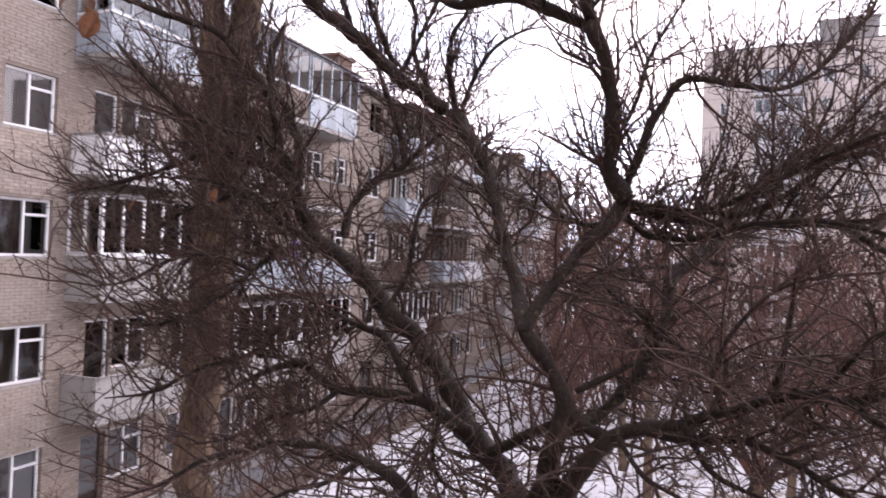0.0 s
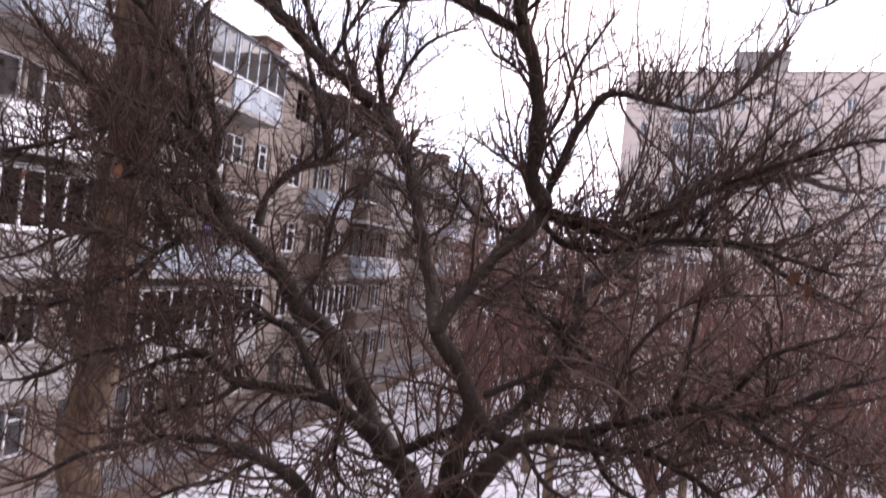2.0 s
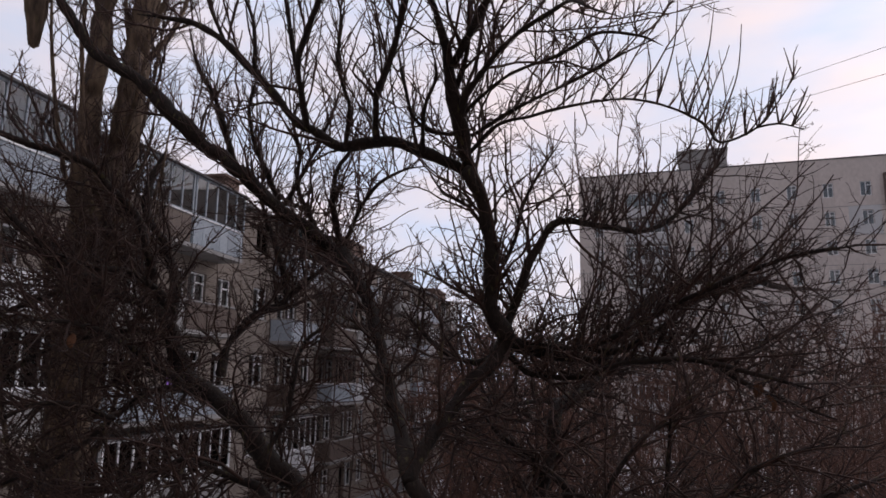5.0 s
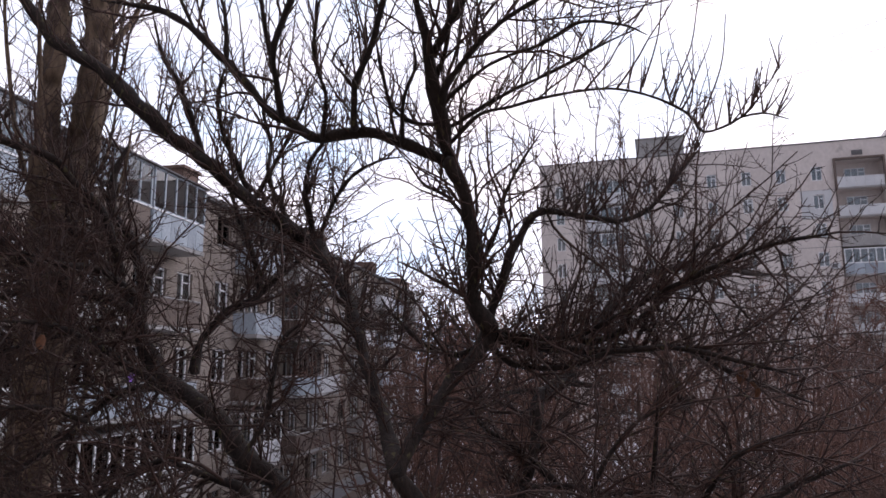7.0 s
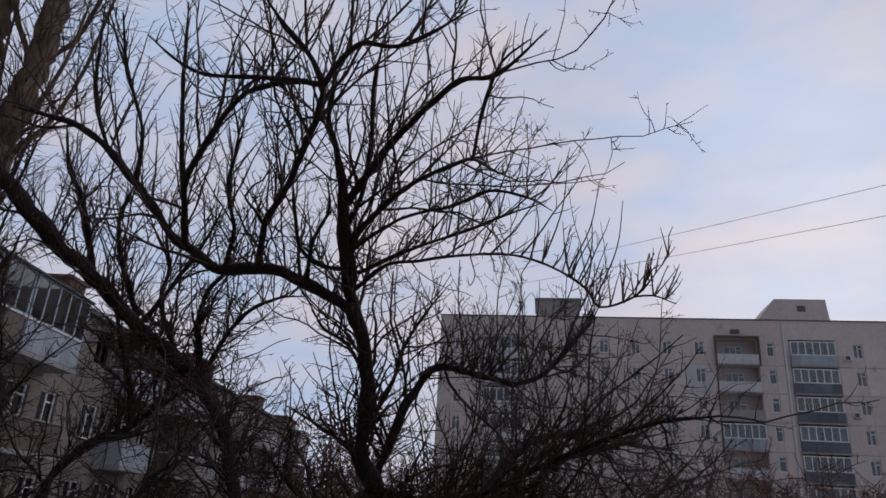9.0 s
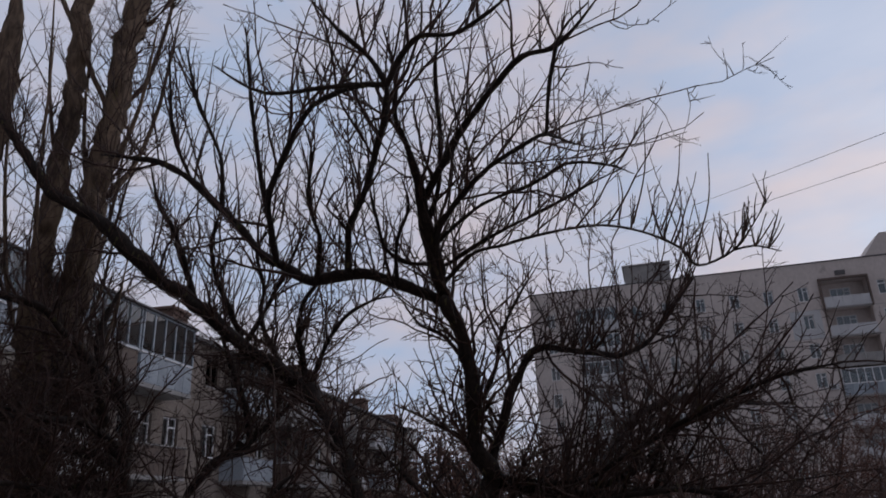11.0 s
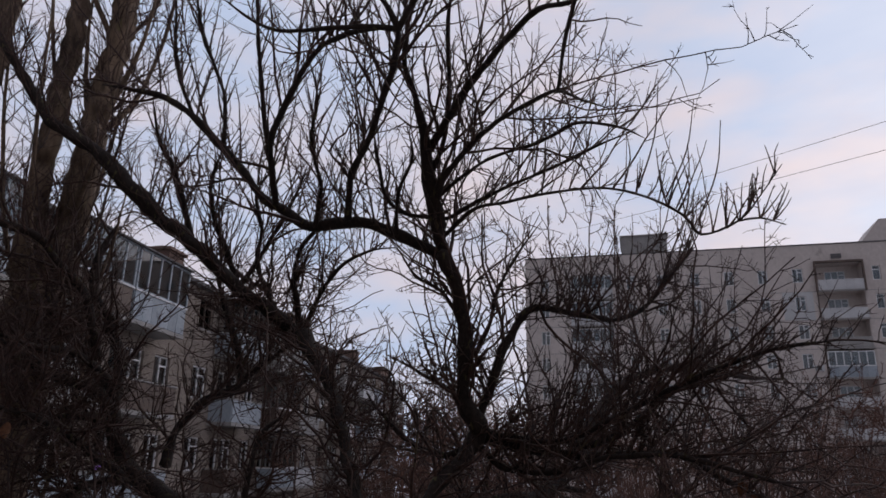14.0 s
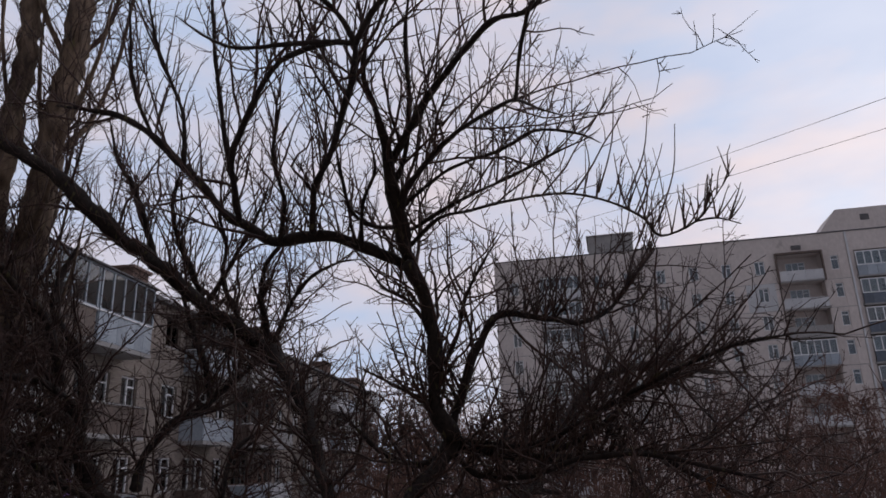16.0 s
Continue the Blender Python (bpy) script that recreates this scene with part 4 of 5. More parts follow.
limb([(-0.86, 4.90, 10.07, 0.042), (-1.04, 4.87, 10.18, 0.042), (-1.25, 4.84, 10.28, 0.039), (-1.44, 4.82, 10.35, 0.036), (-1.63, 4.82, 10.36, 0.040), (-1.83, 4.83, 10.33, 0.040), (-2.01, 4.80, 10.44, 0.037), (-2.18, 4.78, 10.53, 0.033), (-2.34, 4.72, 10.72, 0.030), (-2.51, 4.65, 10.92, 0.030), (-2.71, 4.58, 11.13, 0.027), (-2.92, 4.54, 11.27, 0.024), (-3.18, 4.51, 11.35, 0.017), (-3.44, 4.49, 11.40, 0.006)])
limb([(-2.08, 4.72, 10.47, 0.026), (-2.02, 4.40, 10.73, 0.019), (-1.88, 4.14, 10.83, 0.021), (-1.68, 3.89, 10.95, 0.017), (-1.45, 3.65, 11.04, 0.016), (-1.21, 3.45, 10.99, 0.015), (-0.93, 3.28, 10.90, 0.008)])
limb([(-1.54, 4.74, 10.36, 0.026), (-1.43, 4.40, 10.56, 0.021), (-1.24, 4.09, 10.66, 0.020), (-1.07, 3.77, 10.81, 0.019), (-0.95, 3.47, 10.85, 0.020), (-0.88, 3.20, 10.83, 0.010)])
limb([(-0.88, 3.20, 10.83, 0.019), (-0.78, 3.11, 10.93, 0.016), (-0.67, 3.04, 10.98, 0.014), (-0.49, 3.00, 10.94, 0.011), (-0.30, 2.93, 10.99, 0.009), (-0.12, 2.86, 11.08, 0.003)])
limb([(-0.88, 3.20, 10.83, 0.019), (-0.97, 3.14, 10.98, 0.014), (-1.09, 3.09, 11.10, 0.012), (-1.22, 3.02, 11.26, 0.004)])
limb([(-0.88, 3.20, 10.83, 0.017), (-1.10, 3.25, 10.89, 0.012), (-1.33, 3.30, 10.93, 0.012), (-1.57, 3.35, 10.97, 0.010), (-1.76, 3.38, 11.07, 0.008), (-1.96, 3.39, 11.24, 0.004)])
limb([(-0.86, 4.90, 10.07, 0.052), (-0.89, 4.77, 10.24, 0.052), (-0.92, 4.61, 10.47, 0.048), (-0.94, 4.47, 10.66, 0.042), (-0.95, 4.33, 10.84, 0.034), (-0.97, 4.21, 10.98, 0.024), (-1.03, 4.07, 11.15, 0.018), (-0.99, 3.92, 11.39, 0.015), (-1.03, 3.75, 11.64, 0.005)])
limb([(-0.92, 4.50, 10.76, 0.028), (-0.82, 4.32, 10.82, 0.024), (-0.70, 4.15, 10.89, 0.024), (-0.53, 3.96, 11.02, 0.020), (-0.33, 3.77, 11.13, 0.019), (-0.17, 3.61, 11.18, 0.016), (-0.01, 3.49, 11.12, 0.013), (0.12, 3.34, 11.13, 0.010), (0.27, 3.16, 11.20, 0.003)])
limb([(-0.92, 4.73, 10.39, 0.029), (-0.83, 4.47, 10.52, 0.025), (-0.63, 4.22, 10.63, 0.018), (-0.44, 3.99, 10.68, 0.014), (-0.20, 3.78, 10.70, 0.013), (-0.09, 3.58, 10.64, 0.010), (0.02, 3.3, 10.43, 0.006), (0.15, 3.2, 10.32, 0.002)])
limb([(-0.88, 4.80, 10.21, 0.020), (-0.64, 4.63, 10.36, 0.013), (-0.40, 4.51, 10.36, 0.010), (-0.18, 4.39, 10.36, 0.009), (0.17, 4.28, 10.35, 0.0085), (0.44, 4.20, 10.25, 0.008), (0.63, 4.13, 10.10, 0.008), (0.69, 4.04, 9.96, 0.008), (0.86, 3.91, 9.99, 0.006), (0.94, 3.75, 10.08, 0.004), (1.00, 3.58, 10.17, 0.002)])
limb([(0.86, 3.91, 9.99, 0.006), (0.95, 3.84, 9.98, 0.005), (1.04, 3.75, 9.91, 0.003)])
for base, tip in (((0.38, 4.10, 10.27), (0.48, 3.8, 10.81)), ((0.52, 4.05, 10.19), (0.66, 3.8, 10.66)), ((0.67, 3.98, 10.02), (0.79, 3.8, 10.53)), ((0.57, 4.05, 10.12), (0.63, 3.9, 10.45)), ((0.62, 4.1, 10.08), (0.6, 3.95, 10.4)), ((0.30, 4.18, 10.30), (0.31, 4.0, 10.62))):
    mid = [0.5 * (a + b) + d for a, b, d in zip(base, tip, (0.035, 0.0, -0.01))]
    tube_part("whip", [(*base, 0.005), (*mid, 0.004), (*tip, 0.002)], TWIG, fruit, 0.06, 6)
limb([(-0.09, 3.28, 10.48, 0.009), (-0.07, 3.19, 10.60, 0.009), (-0.03, 3.09, 10.74, 0.009), (0.03, 2.99, 10.87, 0.007), (0.16, 2.92, 10.95, 0.003)])
limb([(-0.93, 4.56, 10.57, 0.022), (-0.81, 4.39, 10.79, 0.015), (-0.76, 4.18, 11.10, 0.012), (-0.74, 3.97, 11.39, 0.012), (-0.66, 3.77, 11.67, 0.004)])
limb([(-0.94, 4.79, 10.37, 0.016), (-1.13, 4.78, 10.40, 0.016), (-1.26, 4.74, 10.50, 0.013), (-1.32, 4.67, 10.73, 0.013), (-1.35, 4.60, 10.96, 0.004)])
limb([(-0.63, 5.01, 8.97, 0.035), (-0.52, 5.04, 9.34, 0.032), (-0.43, 5.06, 9.56, 0.029), (-0.27, 5.11, 9.78, 0.026), (0.05, 5.22, 9.75, 0.022), (0.34, 5.32, 9.73, 0.019), (0.55, 5.39, 9.84, 0.016), (0.76, 5.45, 10.08, 0.013), (0.96, 5.52, 10.32, 0.004)])
limb([(-0.61, 5.06, 8.90, 0.039), (-0.41, 5.07, 8.83, 0.029), (-0.18, 5.09, 8.80, 0.028), (0.12, 5.14, 8.78, 0.028), (0.41, 5.18, 8.79, 0.025), (0.70, 5.22, 8.79, 0.022), (1.00, 5.26, 8.63, 0.018), (1.29, 5.30, 8.51, 0.015), (1.53, 5.32, 8.42, 0.005)])
limb([(-0.86, 4.60, 7.39, 0.048), (-0.63, 4.88, 7.56, 0.044), (-0.44, 5.16, 7.82, 0.043), (-0.36, 5.40, 8.14, 0.044), (-0.31, 5.64, 8.46, 0.050), (-0.14, 5.90, 8.57, 0.044), (0.04, 6.17, 8.81, 0.042), (0.22, 6.44, 9.10, 0.039), (0.49, 6.74, 9.40, 0.037), (0.84, 7.05, 9.58, 0.034), (1.37, 7.42, 9.66, 0.030), (1.79, 7.74, 9.60, 0.027), (2.28, 8.08, 9.61, 0.010)])
limb([(-0.33, 6.26, 8.47, 0.028), (-0.54, 6.06, 8.47, 0.019), (-0.79, 5.85, 8.44, 0.015), (-1.03, 5.64, 8.39, 0.005)])
limb([(-0.19, 6.40, 8.55, 0.032), (-0.05, 6.39, 8.53, 0.028), (0.12, 6.38, 8.51, 0.020)])
limb([(-0.61, 5.02, 8.95, 0.019), (-0.39, 5.06, 8.82, 0.019), (-0.10, 5.13, 8.87, 0.022), (0.12, 5.17, 8.85, 0.022), (0.43, 5.24, 9.02, 0.022), (0.66, 5.29, 9.21, 0.018), (0.99, 5.37, 9.32, 0.018), (1.23, 5.41, 9.37, 0.005)])
limb([(-0.98, 4.28, 6.0, 0.11), (-1.06, 4.52, 6.76, 0.078), (-0.88, 4.53, 7.05, 0.069), (-0.72, 4.54, 7.26, 0.059), (-0.57, 4.54, 7.40, 0.053), (-0.38, 4.55, 7.48, 0.043), (-0.18, 4.56, 7.53, 0.032), (0.05, 4.58, 7.62, 0.028), (0.27, 4.60, 7.71, 0.028), (0.49, 4.62, 7.78, 0.028), (0.72, 4.63, 7.75, 0.027), (0.93, 4.64, 7.83, 0.024), (1.13, 4.66, 7.96, 0.021), (1.38, 4.69, 8.06, 0.016), (1.58, 4.70, 8.13, 0.005)])
limb([(-0.38, 4.53, 7.47, 0.035), (-0.10, 4.52, 7.45, 0.028), (0.16, 4.51, 7.48, 0.025), (0.36, 4.48, 7.43, 0.022), (0.58, 4.45, 7.33, 0.019), (0.77, 4.41, 7.24, 0.016), (0.98, 4.37, 7.10, 0.006)])
limb([(0.27, 4.62, 7.70, 0.023), (0.35, 4.58, 7.89, 0.019), (0.37, 4.51, 8.09, 0.016), (0.39, 4.45, 8.31, 0.011), (0.40, 4.38, 8.51, 0.004)])
limb([(0.57, 4.71, 7.76, 0.023), (0.70, 4.62, 7.96, 0.016), (0.79, 4.53, 8.12, 0.013), (0.96, 4.45, 8.24, 0.013), (1.19, 4.39, 8.33, 0.004)])
limb([(-1.44, 4.74, 7.14, 0.042), (-1.24, 4.65, 7.27, 0.037), (-0.95, 4.58, 7.43, 0.030)])
limb([(-0.87, 4.45, 7.57, 0.041), (-0.78, 4.50, 7.46, 0.044), (-0.63, 4.56, 7.39, 0.044)])
limb([(-0.19, 5.23, 7.88, 0.026), (-0.47, 5.23, 8.10, 0.023), (-0.69, 5.25, 8.24, 0.017), (-0.83, 5.28, 8.39, 0.006)])
limb([(-2.37, 4.84, 8.04, 0.020), (-2.22, 4.94, 8.35, 0.021), (-2.21, 5.01, 8.65, 0.021), (-2.17, 5.09, 8.91, 0.018), (-1.97, 5.20, 9.07, 0.006)])
limb([(-2.43, 6.40, 9.89, 0.039), (-2.46, 6.24, 10.25, 0.030), (-2.39, 6.12, 10.54, 0.021), (-2.22, 6.03, 10.73, 0.017), (-2.12, 5.93, 10.96, 0.006)])
limb([(-2.37, 6.41, 9.90, 0.030), (-2.20, 6.24, 10.19, 0.021), (-1.97, 6.11, 10.40, 0.017), (-1.70, 6.02, 10.50, 0.012), (-1.45, 5.96, 10.51, 0.004)])
limb([(-2.74, 6.51, 10.08, 0.031), (-2.87, 6.32, 10.49, 0.022), (-2.80, 6.19, 10.79, 0.018), (-2.83, 6.05, 11.08, 0.013), (-2.65, 5.95, 11.32, 0.004)])
limb([(-3.13, 6.46, 10.39, 0.032), (-3.27, 6.20, 10.85, 0.022), (-3.27, 6.00, 11.18, 0.018), (-3.12, 5.84, 11.45, 0.006)])
limb([(-3.61, 6.38, 10.78, 0.032), (-3.71, 6.13, 11.36, 0.023), (-3.83, 5.95, 11.65, 0.018), (-3.85, 5.78, 11.98, 0.006)])
limb([(-3.07, 6.48, 10.35, 0.027), (-2.73, 6.31, 10.77, 0.022), (-2.48, 6.15, 11.11, 0.013), (-2.34, 6.00, 11.33, 0.004)])
limb([(-0.69, 5.10, 9.15, 0.019), (-0.87, 5.09, 9.22, 0.013), (-1.09, 5.05, 9.34, 0.010), (-1.29, 5.02, 9.44, 0.003)])
limb([(-0.77, 4.98, 9.71, 0.016), (-0.91, 4.92, 9.88, 0.013), (-1.07, 4.89, 9.97, 0.010), (-1.16, 4.85, 10.11, 0.003)])
limb([(-0.67, 5.02, 9.42, 0.016), (-0.55, 4.95, 9.64, 0.013), (-0.49, 4.87, 9.86, 0.013), (-0.35, 4.80, 10.09, 0.009), (-0.24, 4.75, 10.23, 0.003)])
limb([(-3.56, 5.78, 8.51, 0.042), (-3.66, 5.32, 8.77, 0.032), (-3.68, 4.91, 8.91, 0.027), (-3.70, 4.51, 9.00, 0.019), (-3.79, 4.13, 9.00, 0.005)])
limb([(-3.82, 5.71, 9.33, 0.031), (-3.88, 5.30, 9.50, 0.026), (-3.96, 4.94, 9.49, 0.021), (-4.04, 4.56, 9.55, 0.006)])
limb([(-0.65, 5.16, 8.95, 0.023), (-0.40, 5.07, 8.88, 0.019), (-0.10, 4.97, 8.87, 0.018), (0.18, 4.84, 8.97, 0.018), (0.51, 4.69, 9.14, 0.017), (0.89, 4.55, 9.31, 0.014), (1.17, 4.42, 9.39, 0.011), (1.43, 4.30, 9.41, 0.003)])
limb([(-0.67, 5.13, 8.87, 0.022), (-0.45, 5.03, 8.69, 0.021), (-0.14, 4.90, 8.67, 0.018), (0.20, 4.74, 8.77, 0.017), (0.55, 4.61, 8.78, 0.016), (0.89, 4.50, 8.70, 0.013), (1.18, 4.39, 8.62, 0.004)])
limb([(-0.68, 5.18, 8.87, 0.029), (-0.89, 5.31, 8.77, 0.023), (-1.15, 5.38, 8.84, 0.020), (-1.38, 5.42, 9.04, 0.014), (-1.53, 5.48, 9.21, 0.005)])
limb([(-2.72, 4.59, 11.12, 0.017), (-2.86, 4.50, 11.52, 0.014), (-2.87, 4.41, 11.91, 0.010), (-2.88, 4.34, 12.26, 0.003)])
limb([(-2.49, 4.64, 10.90, 0.020), (-2.48, 4.54, 11.28, 0.013), (-2.63, 4.41, 11.72, 0.014), (-2.70, 4.30, 12.12, 0.005)])
limb([(-2.11, 4.59, 10.82, 0.020), (-2.12, 4.37, 11.24, 0.016), (-2.10, 4.16, 11.65, 0.013), (-2.07, 3.98, 11.97, 0.004)])
limb([(-0.84, 4.75, 10.34, 0.016), (-0.45, 4.58, 10.48, 0.012), (-0.12, 4.42, 10.55, 0.012), (0.16, 4.26, 10.62, 0.009), (0.35, 4.11, 10.63, 0.003)])
limb([(-0.89, 4.70, 10.49, 0.016), (-0.54, 4.48, 10.65, 0.012), (-0.23, 4.31, 10.67, 0.012), (0.04, 4.12, 10.71, 0.009), (0.27, 3.99, 10.61, 0.008), (0.39, 3.85, 10.47, 0.002)])
limb([(-1.80, 4.79, 10.32, 0.020), (-1.73, 4.66, 10.57, 0.013), (-1.77, 4.50, 10.84, 0.013), (-1.70, 4.36, 11.12, 0.010), (-1.74, 4.21, 11.38, 0.003)])
limb([(-1.19, 4.76, 10.24, 0.016), (-1.16, 4.63, 10.51, 0.013), (-1.05, 4.53, 10.72, 0.010), (-1.08, 4.42, 10.93, 0.003)])
limb([(-2.13, 4.13, 7.14, 0.024), (-2.29, 4.00, 7.02, 0.017), (-2.51, 3.86, 6.95, 0.014), (-2.72, 3.72, 6.82, 0.011), (-2.88, 3.59, 6.63, 0.004)])
limb([(-2.50, 4.46, 7.51, 0.023), (-2.65, 4.33, 7.38, 0.019), (-2.86, 4.19, 7.33, 0.016), (-3.09, 4.05, 7.18, 0.012), (-3.36, 3.89, 7.13, 0.004)])
limb([(-3.49, 4.74, 8.32, 0.021), (-3.69, 4.54, 8.43, 0.017), (-3.90, 4.32, 8.40, 0.017), (-4.11, 4.10, 8.22, 0.013), (-4.31, 3.88, 8.16, 0.004)])
limb([(-3.18, 4.71, 7.88, 0.021), (-3.33, 4.47, 7.67, 0.017), (-3.55, 4.22, 7.59, 0.016), (-3.74, 3.98, 7.44, 0.013), (-3.95, 3.74, 7.41, 0.004)])
limb([(-0.17, 4.39, 7.57, 0.019), (-0.02, 4.34, 7.34, 0.016), (0.18, 4.31, 7.25, 0.013), (0.40, 4.30, 7.20, 0.010), (0.62, 4.27, 7.08, 0.003)])
limb([(-0.53, 4.38, 7.44, 0.020), (-0.37, 4.28, 7.26, 0.014), (-0.16, 4.20, 7.19, 0.011), (0.01, 4.10, 7.09, 0.003)])
limb([(0.05, 4.45, 7.65, 0.022), (-0.01, 4.40, 7.90, 0.016), (0.10, 4.39, 8.15, 0.013), (0.29, 4.40, 8.37, 0.011), (0.59, 4.44, 8.49, 0.004)])
limb([(0.70, 4.54, 7.77, 0.022), (0.88, 4.48, 7.65, 0.016), (1.08, 4.43, 7.60, 0.013), (1.35, 4.40, 7.55, 0.004)])
limb([(-0.84, 4.62, 7.65, 0.024), (-0.62, 4.75, 7.77, 0.021), (-0.35, 4.90, 7.90, 0.019), (-0.05, 5.04, 7.88, 0.016), (0.29, 5.19, 7.83, 0.013), (0.62, 5.36, 7.97, 0.004)])
limb([(-1.68, 4.38, 7.45, 0.018), (-1.75, 4.41, 7.18, 0.015), (-1.68, 4.49, 6.95, 0.012), (-1.48, 4.61, 6.87, 0.004)])

for ob, line in BOUGHS:
    tw = Tubes()
    level = line[:, 2].mean()
    lift = 0.85 if level > 9.2 else (0.4 if level > 8.6 else 0.1)
    for i in range(2, len(line) - 1):
        p, q = line[i], line[i + 1]
        along = unit(q[:3] - p[:3])
        crown = p[2] > 10.3
        upright = p[0] > -0.3 and 8.2 < p[2] <= 10.3
        far = p[1] > 5.75 and p[0] > -0.3
        rise = 0.45 if far else 0.6 if upright and p[0] > 0 and p[2] < 9.45 else 0.95 if upright else lift
        low_left = (p[0] < -1.3 and p[2] < 9.6) or (p[0] < -2.9 and p[2] < 11.0)
        if p[0] > (0.1 if p[2] > 9.2 else 0.4) and 7.2 < p[2] < (10.4 if p[1] > 4.6 else 9.7) and frng.random() < (0.1 if far else 0.24):
            shoot(tw, frng, p[:3], np.array((0.9, frng.normal(0.1, 0.6), frng.uniform(-0.15, 0.9))), frng.uniform(0.6, 1.4), 0.0085, 2, 0.15, 0.2, 4, 9, 10.0, (0.08, 0.36), 0.003)
        if p[0] < -1.6 and 6.6 < p[2] < 10.2 and frng.random() < ((0.38 if p[2] < 9.0 else 0.32) if p[0] < -3.4 else 0.16):
            length = frng.uniform(0.5, 1.1)
            if p[1] - 0.7 * length > 2.5:
                shoot(tw, frng, p[:3], np.array((frng.uniform(-0.9, 0.4), frng.normal(-0.45, 0.3), frng.uniform(-0.3, 0.35))), length, 0.009, 2, 0.2, 0.15, 4, 9, 12.0, (0.1, 0.4), 0.0032)
        if p[1] > 3.4 and ((p[0] > (0.25 if frng.random() < 0.7 else -0.6) and p[2] < (9.9 if p[1] < 5.75 else 9.2)) or (p[0] < -1.5 and p[2] < 9.9)) and frng.random() < 0.26:
            length = frng.uniform(0.5, 1.3)
            out = 0.6 if p[0] > -0.5 else -0.3
            shoot(tw, frng, p[:3], np.array((frng.normal(out, 0.6), frng.normal(-0.1, 0.45), frng.uniform(-0.6, 0.9))), length, 0.0095, 2, 0.1, 0.15, 3, 7, 11.0, (0.1, 0.4), 0.0036)
        if 4.95 < p[1] < 5.75 and p[0] > -0.5 and 9.3 < p[2] < 10.4:
            for _ in range(frng.poisson(1.4)):
                shoot(tw, frng, p[:3], np.array((frng.normal(0.15, 0.4), frng.normal(-0.1, 0.4), frng.uniform(-0.2, 1.0))), frng.uniform(0.3, 0.9), 0.0075, 2, 0.5, 0.16, 3, 6, 10.0, (0.1, 0.36), 0.0032)
        if p[0] > -0.6 and p[2] < 8.3 and frng.random() < 0.4:
            shoot(tw, frng, p[:3], np.array((frng.normal(0.5, 0.5), frng.normal(0, 0.4), frng.uniform(-0.9, 0.3))), frng.uniform(0.4, 1.2), 0.009, 2, -0.1, 0.15, 3, 7, 9.0, (0.12, 0.4), 0.0036)
        if -0.9 < p[0] < 0.75 and 8.3 < p[2] < 9.35 and not far:
            for _ in range(frng.poisson(0.4)):
                shoot(tw, frng, p[:3], np.array((frng.normal(0.25, 0.6), frng.normal(0, 0.5), frng.uniform(-0.5, 1.0))), frng.uniform(0.35, 1.0), 0.0065, 2, 0.4, 0.2, 3, 6, 9.0, (0.1, 0.36), 0.0032)
        if -3.9 < p[0] < -1.2 and 8.2 < p[2] < 10.5:
            for _ in range(frng.poisson(0.95)):
                shoot(tw, frng, p[:3], np.cross(along, frng.normal(0, 1, 3)) + np.array((0, 0, frng.uniform(-0.5, 0.5))), frng.uniform(0.25, 0.85), 0.007, 2, 0.2, 0.16, 3, 6, 10.0, (0.1, 0.38), 0.0032)
        if p[0] > 0.1 and 8.4 < p[2] < 9.9 and frng.random() < (0.26 if p[1] < 5.75 else 0.08):
            shoot(tw, frng, p[:3], np.array((frng.normal(0.1, 0.35), frng.normal(0, 0.3), 1.0)), frng.uniform(0.4, 1.0), 0.0075, 1, 0.5, 0.12, 3, 7, 8.0, (0.08, 0.3), 0.003)
        if crown and -0.7 < p[0] < 0.6 and p[2] < 10.75:
            for _ in range(frng.poisson(0.5)):
                shoot(tw, frng, p[:3], np.cross(along, frng.normal(0, 1, 3)) + np.array((0.35, 0, frng.uniform(-0.5, 0.4))), frng.uniform(0.2, 0.6), 0.0055, 2, 0.2, 0.22, 3, 6, 10.0, (0.08, 0.34), 0.003)
        if -0.1 < p[0] < 0.78 and p[2] > 9.9 and frng.random() < 0.16:
            shoot(tw, frng, p[:3], frng.normal(0, 0.16, 3) + np.array((0, 0, 1)), frng.uniform(0.35, 0.8), 0.0052, 1, 0.5, 0.07, 3, 7, 5.0, (0.06, 0.2), 0.003)
        if frng.random() < (0.25 if crown and low_left else 0.1 if crown else 0.13 if upright else 0.0 if crown and p[0] > 0.2 else 0.4 if low_left else 0.3) and p[3] > 0.011:
            side = unit(np.cross(along, frng.normal(0, 1, 3)))
            way = side + along * (0.25 if upright else 0.7) + np.array((0, 0, rise * 0.7))
            length = frng.uniform(0.6, 1.3)
            if (p[:3] + unit(way) * length)[1] > 1.8:
                shoot(tw, frng, p[:3], way, length, min(0.014, p[3] * 0.6), 3, rise * 0.3, 0.19, 4, 10, 10.5, (0.1, 0.42), 0.003)
        many = 1.3 if far else 0.55 if crown and p[0] > 0.3 else 2.4 if crown and p[0] < -2.9 else 1.3 if crown else (1.7 if p[2] < 9.45 else 2.8) if upright else 2.5 if low_left else 2.2
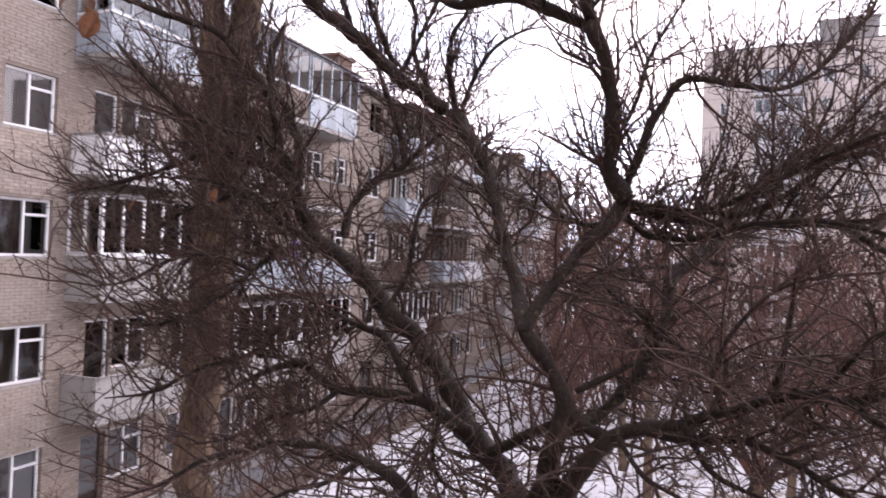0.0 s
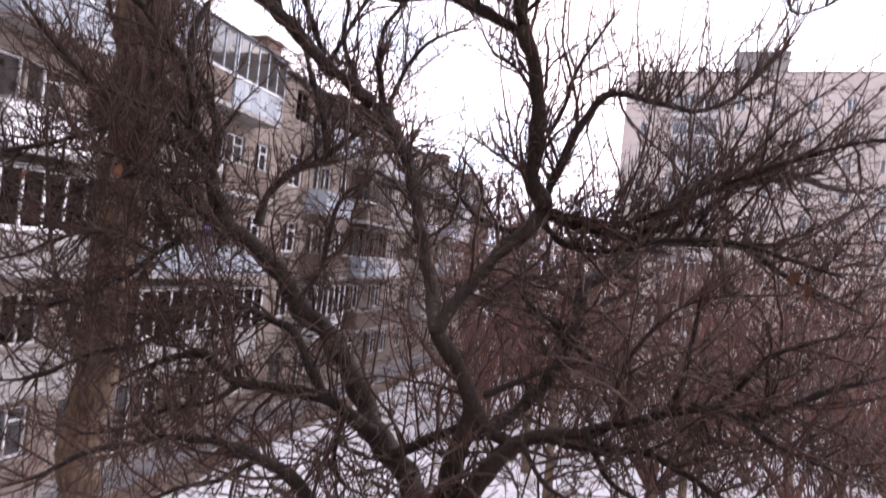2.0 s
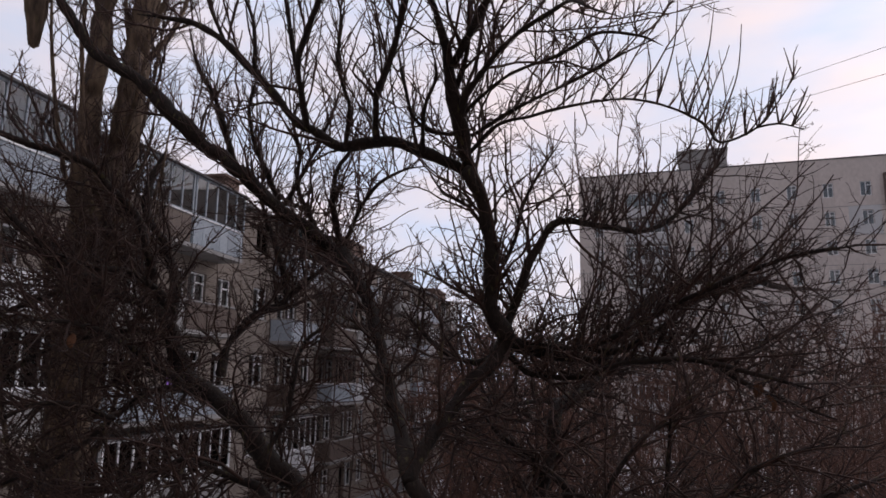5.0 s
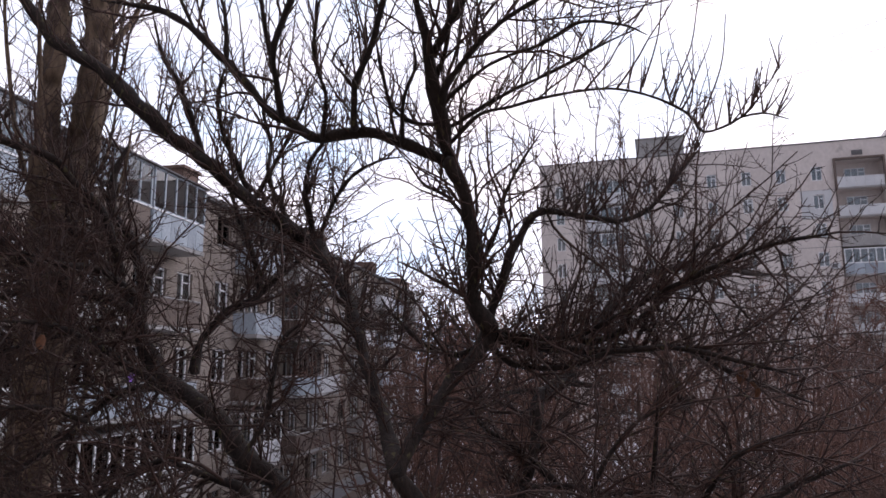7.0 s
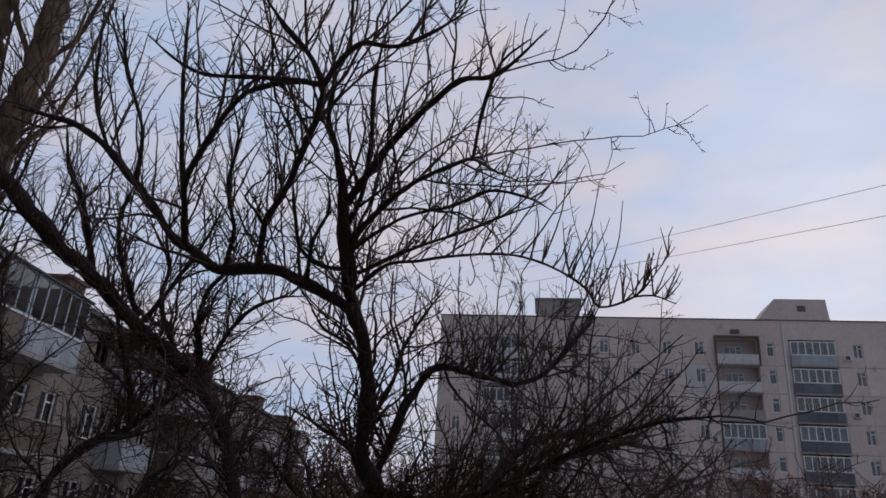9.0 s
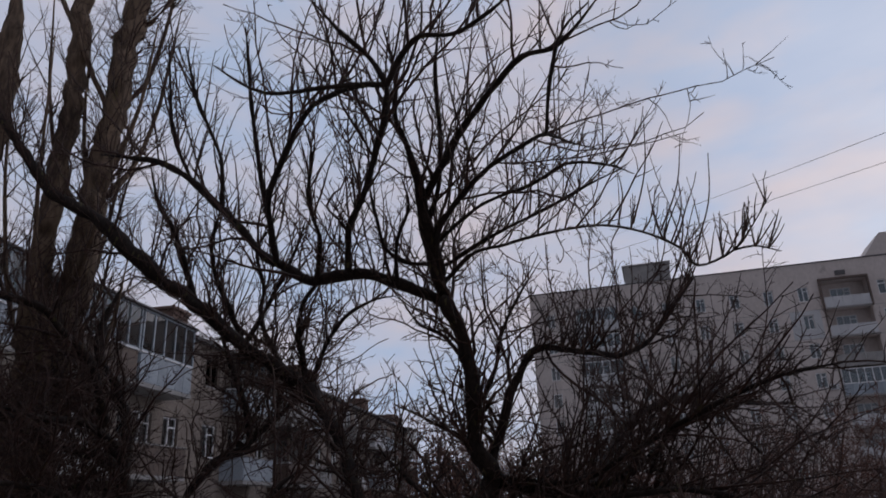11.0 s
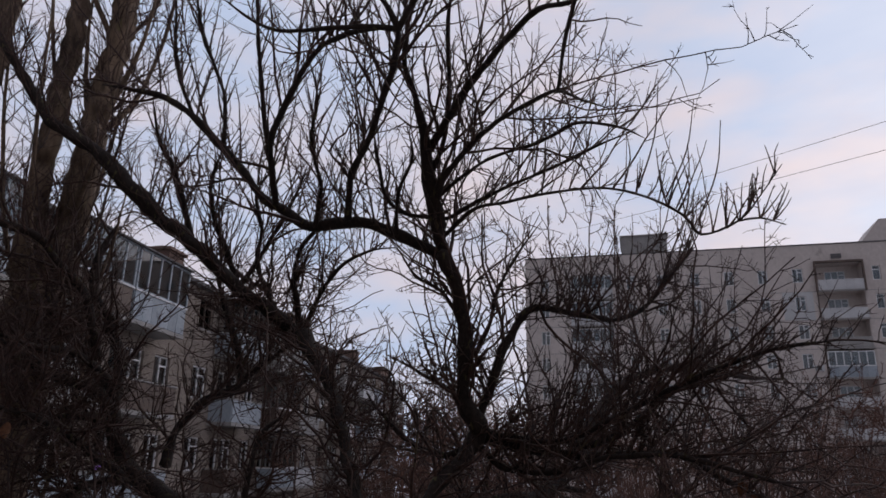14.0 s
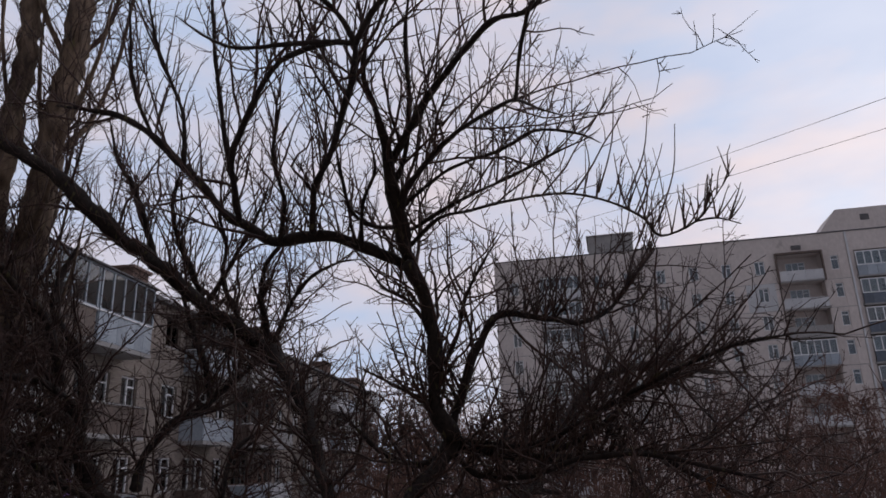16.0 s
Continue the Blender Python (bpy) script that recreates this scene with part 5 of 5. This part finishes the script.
        for _ in range(frng.poisson(many if p[3] <= 0.045 or (crown and p[0] < -2.9) else 0.8 * min(many, 1.6))):
            side = unit(np.cross(along, frng.normal(0, 1, 3)))
            length = frng.choice([0.08, 0.2, 0.4, 0.7, 1.05], p=[0.12, 0.2, 0.3, 0.26, 0.12] if crown or upright else [0.2, 0.26, 0.28, 0.18, 0.08]) * frng.uniform(0.7, 1.3)
            if p[3] < 0.014:
                length = min(length, (0.25 if upright and p[0] > 0.7 else 0.5 if upright else 0.7) if frng.random() < 0.35 else 0.22)
            if i > len(line) * (0.75 if p[0] > 0.6 and crown else 0.86):
                length = min(length, 0.16)
            start = p[:3] + side * p[3] * 0.7
            way = side * (0.62 if crown or upright else 1.0) + along * 0.4 + np.array((0, 0, rise))
            if (start + unit(way) * length)[1] < 1.7:
                continue
            shoot(tw, frng, start, way, length, min(0.010, (0.0037 if crown else 0.0048) + 0.006 * length), 2 if length > 0.3 else 1, rise * 0.4, 0.11 if crown or upright else 0.17, 3, 6 if length > 0.35 else 3, 8.5 if crown else 11.0, (0.08, 0.34), 0.0023 if crown else 0.0034, 0.6 if crown or upright else 0.95)
    if tw.n:
        put("twig_mass", tw.mesh("twig_mass", TWIG), ob, None, "", "stuff")


# ---- dry leaves still hanging on the twigs ----
def leaf_mesh(seed):
    r = np.random.default_rng(seed)
    v, f, n = [], [], 7
    curl = r.uniform(0.5, 1.2)
    for i in range(n + 1):
        s = i / n
        w = 0.026 * math.sin(math.pi * min(1, s * 0.96 + 0.04)) ** 0.7 + 0.001
        for j in (-1, 0, 1):
            v.append((j * w, 0.018 * curl * abs(j) + 0.02 * math.sin(3 * s * curl), -0.085 * s))
    k = len(v)
    v += [(x, y + 0.0012, z) for x, y, z in v]
    for i in range(n):
        for j in range(2):
            a = i * 3 + j
            f.append((a, a + 1, a + 4, a + 3))
            f.append((k + a + 3, k + a + 4, k + a + 1, k + a))
    return mesh_from("dry_leaf", v, f, LEAF, True)


LEAVES = [leaf_mesh(s) for s in range(4)]
LEAF_SPOTS = [(-2.95, 2.56, 9.61), (-2.89, 2.59, 9.59), (-4.25, 3.58, 10.15), (-4.12, 3.63, 10.14), (0.94, 4.54, 8.54), (0.91, 4.53, 8.60), (-3.30, 4.01, 8.86), (-3.70, 3.70, 8.75)]
for i, (x, y, z) in enumerate(LEAF_SPOTS):
    put("leaf", LEAVES[i % 4], fruit, pose(x, y, z + 0.04, 12 * (i % 3), 15 * (i % 2), 70 * i) @ Matrix.Scale(1.7 if i < 2 else 1.1, 4), "withered orange-brown leaf")
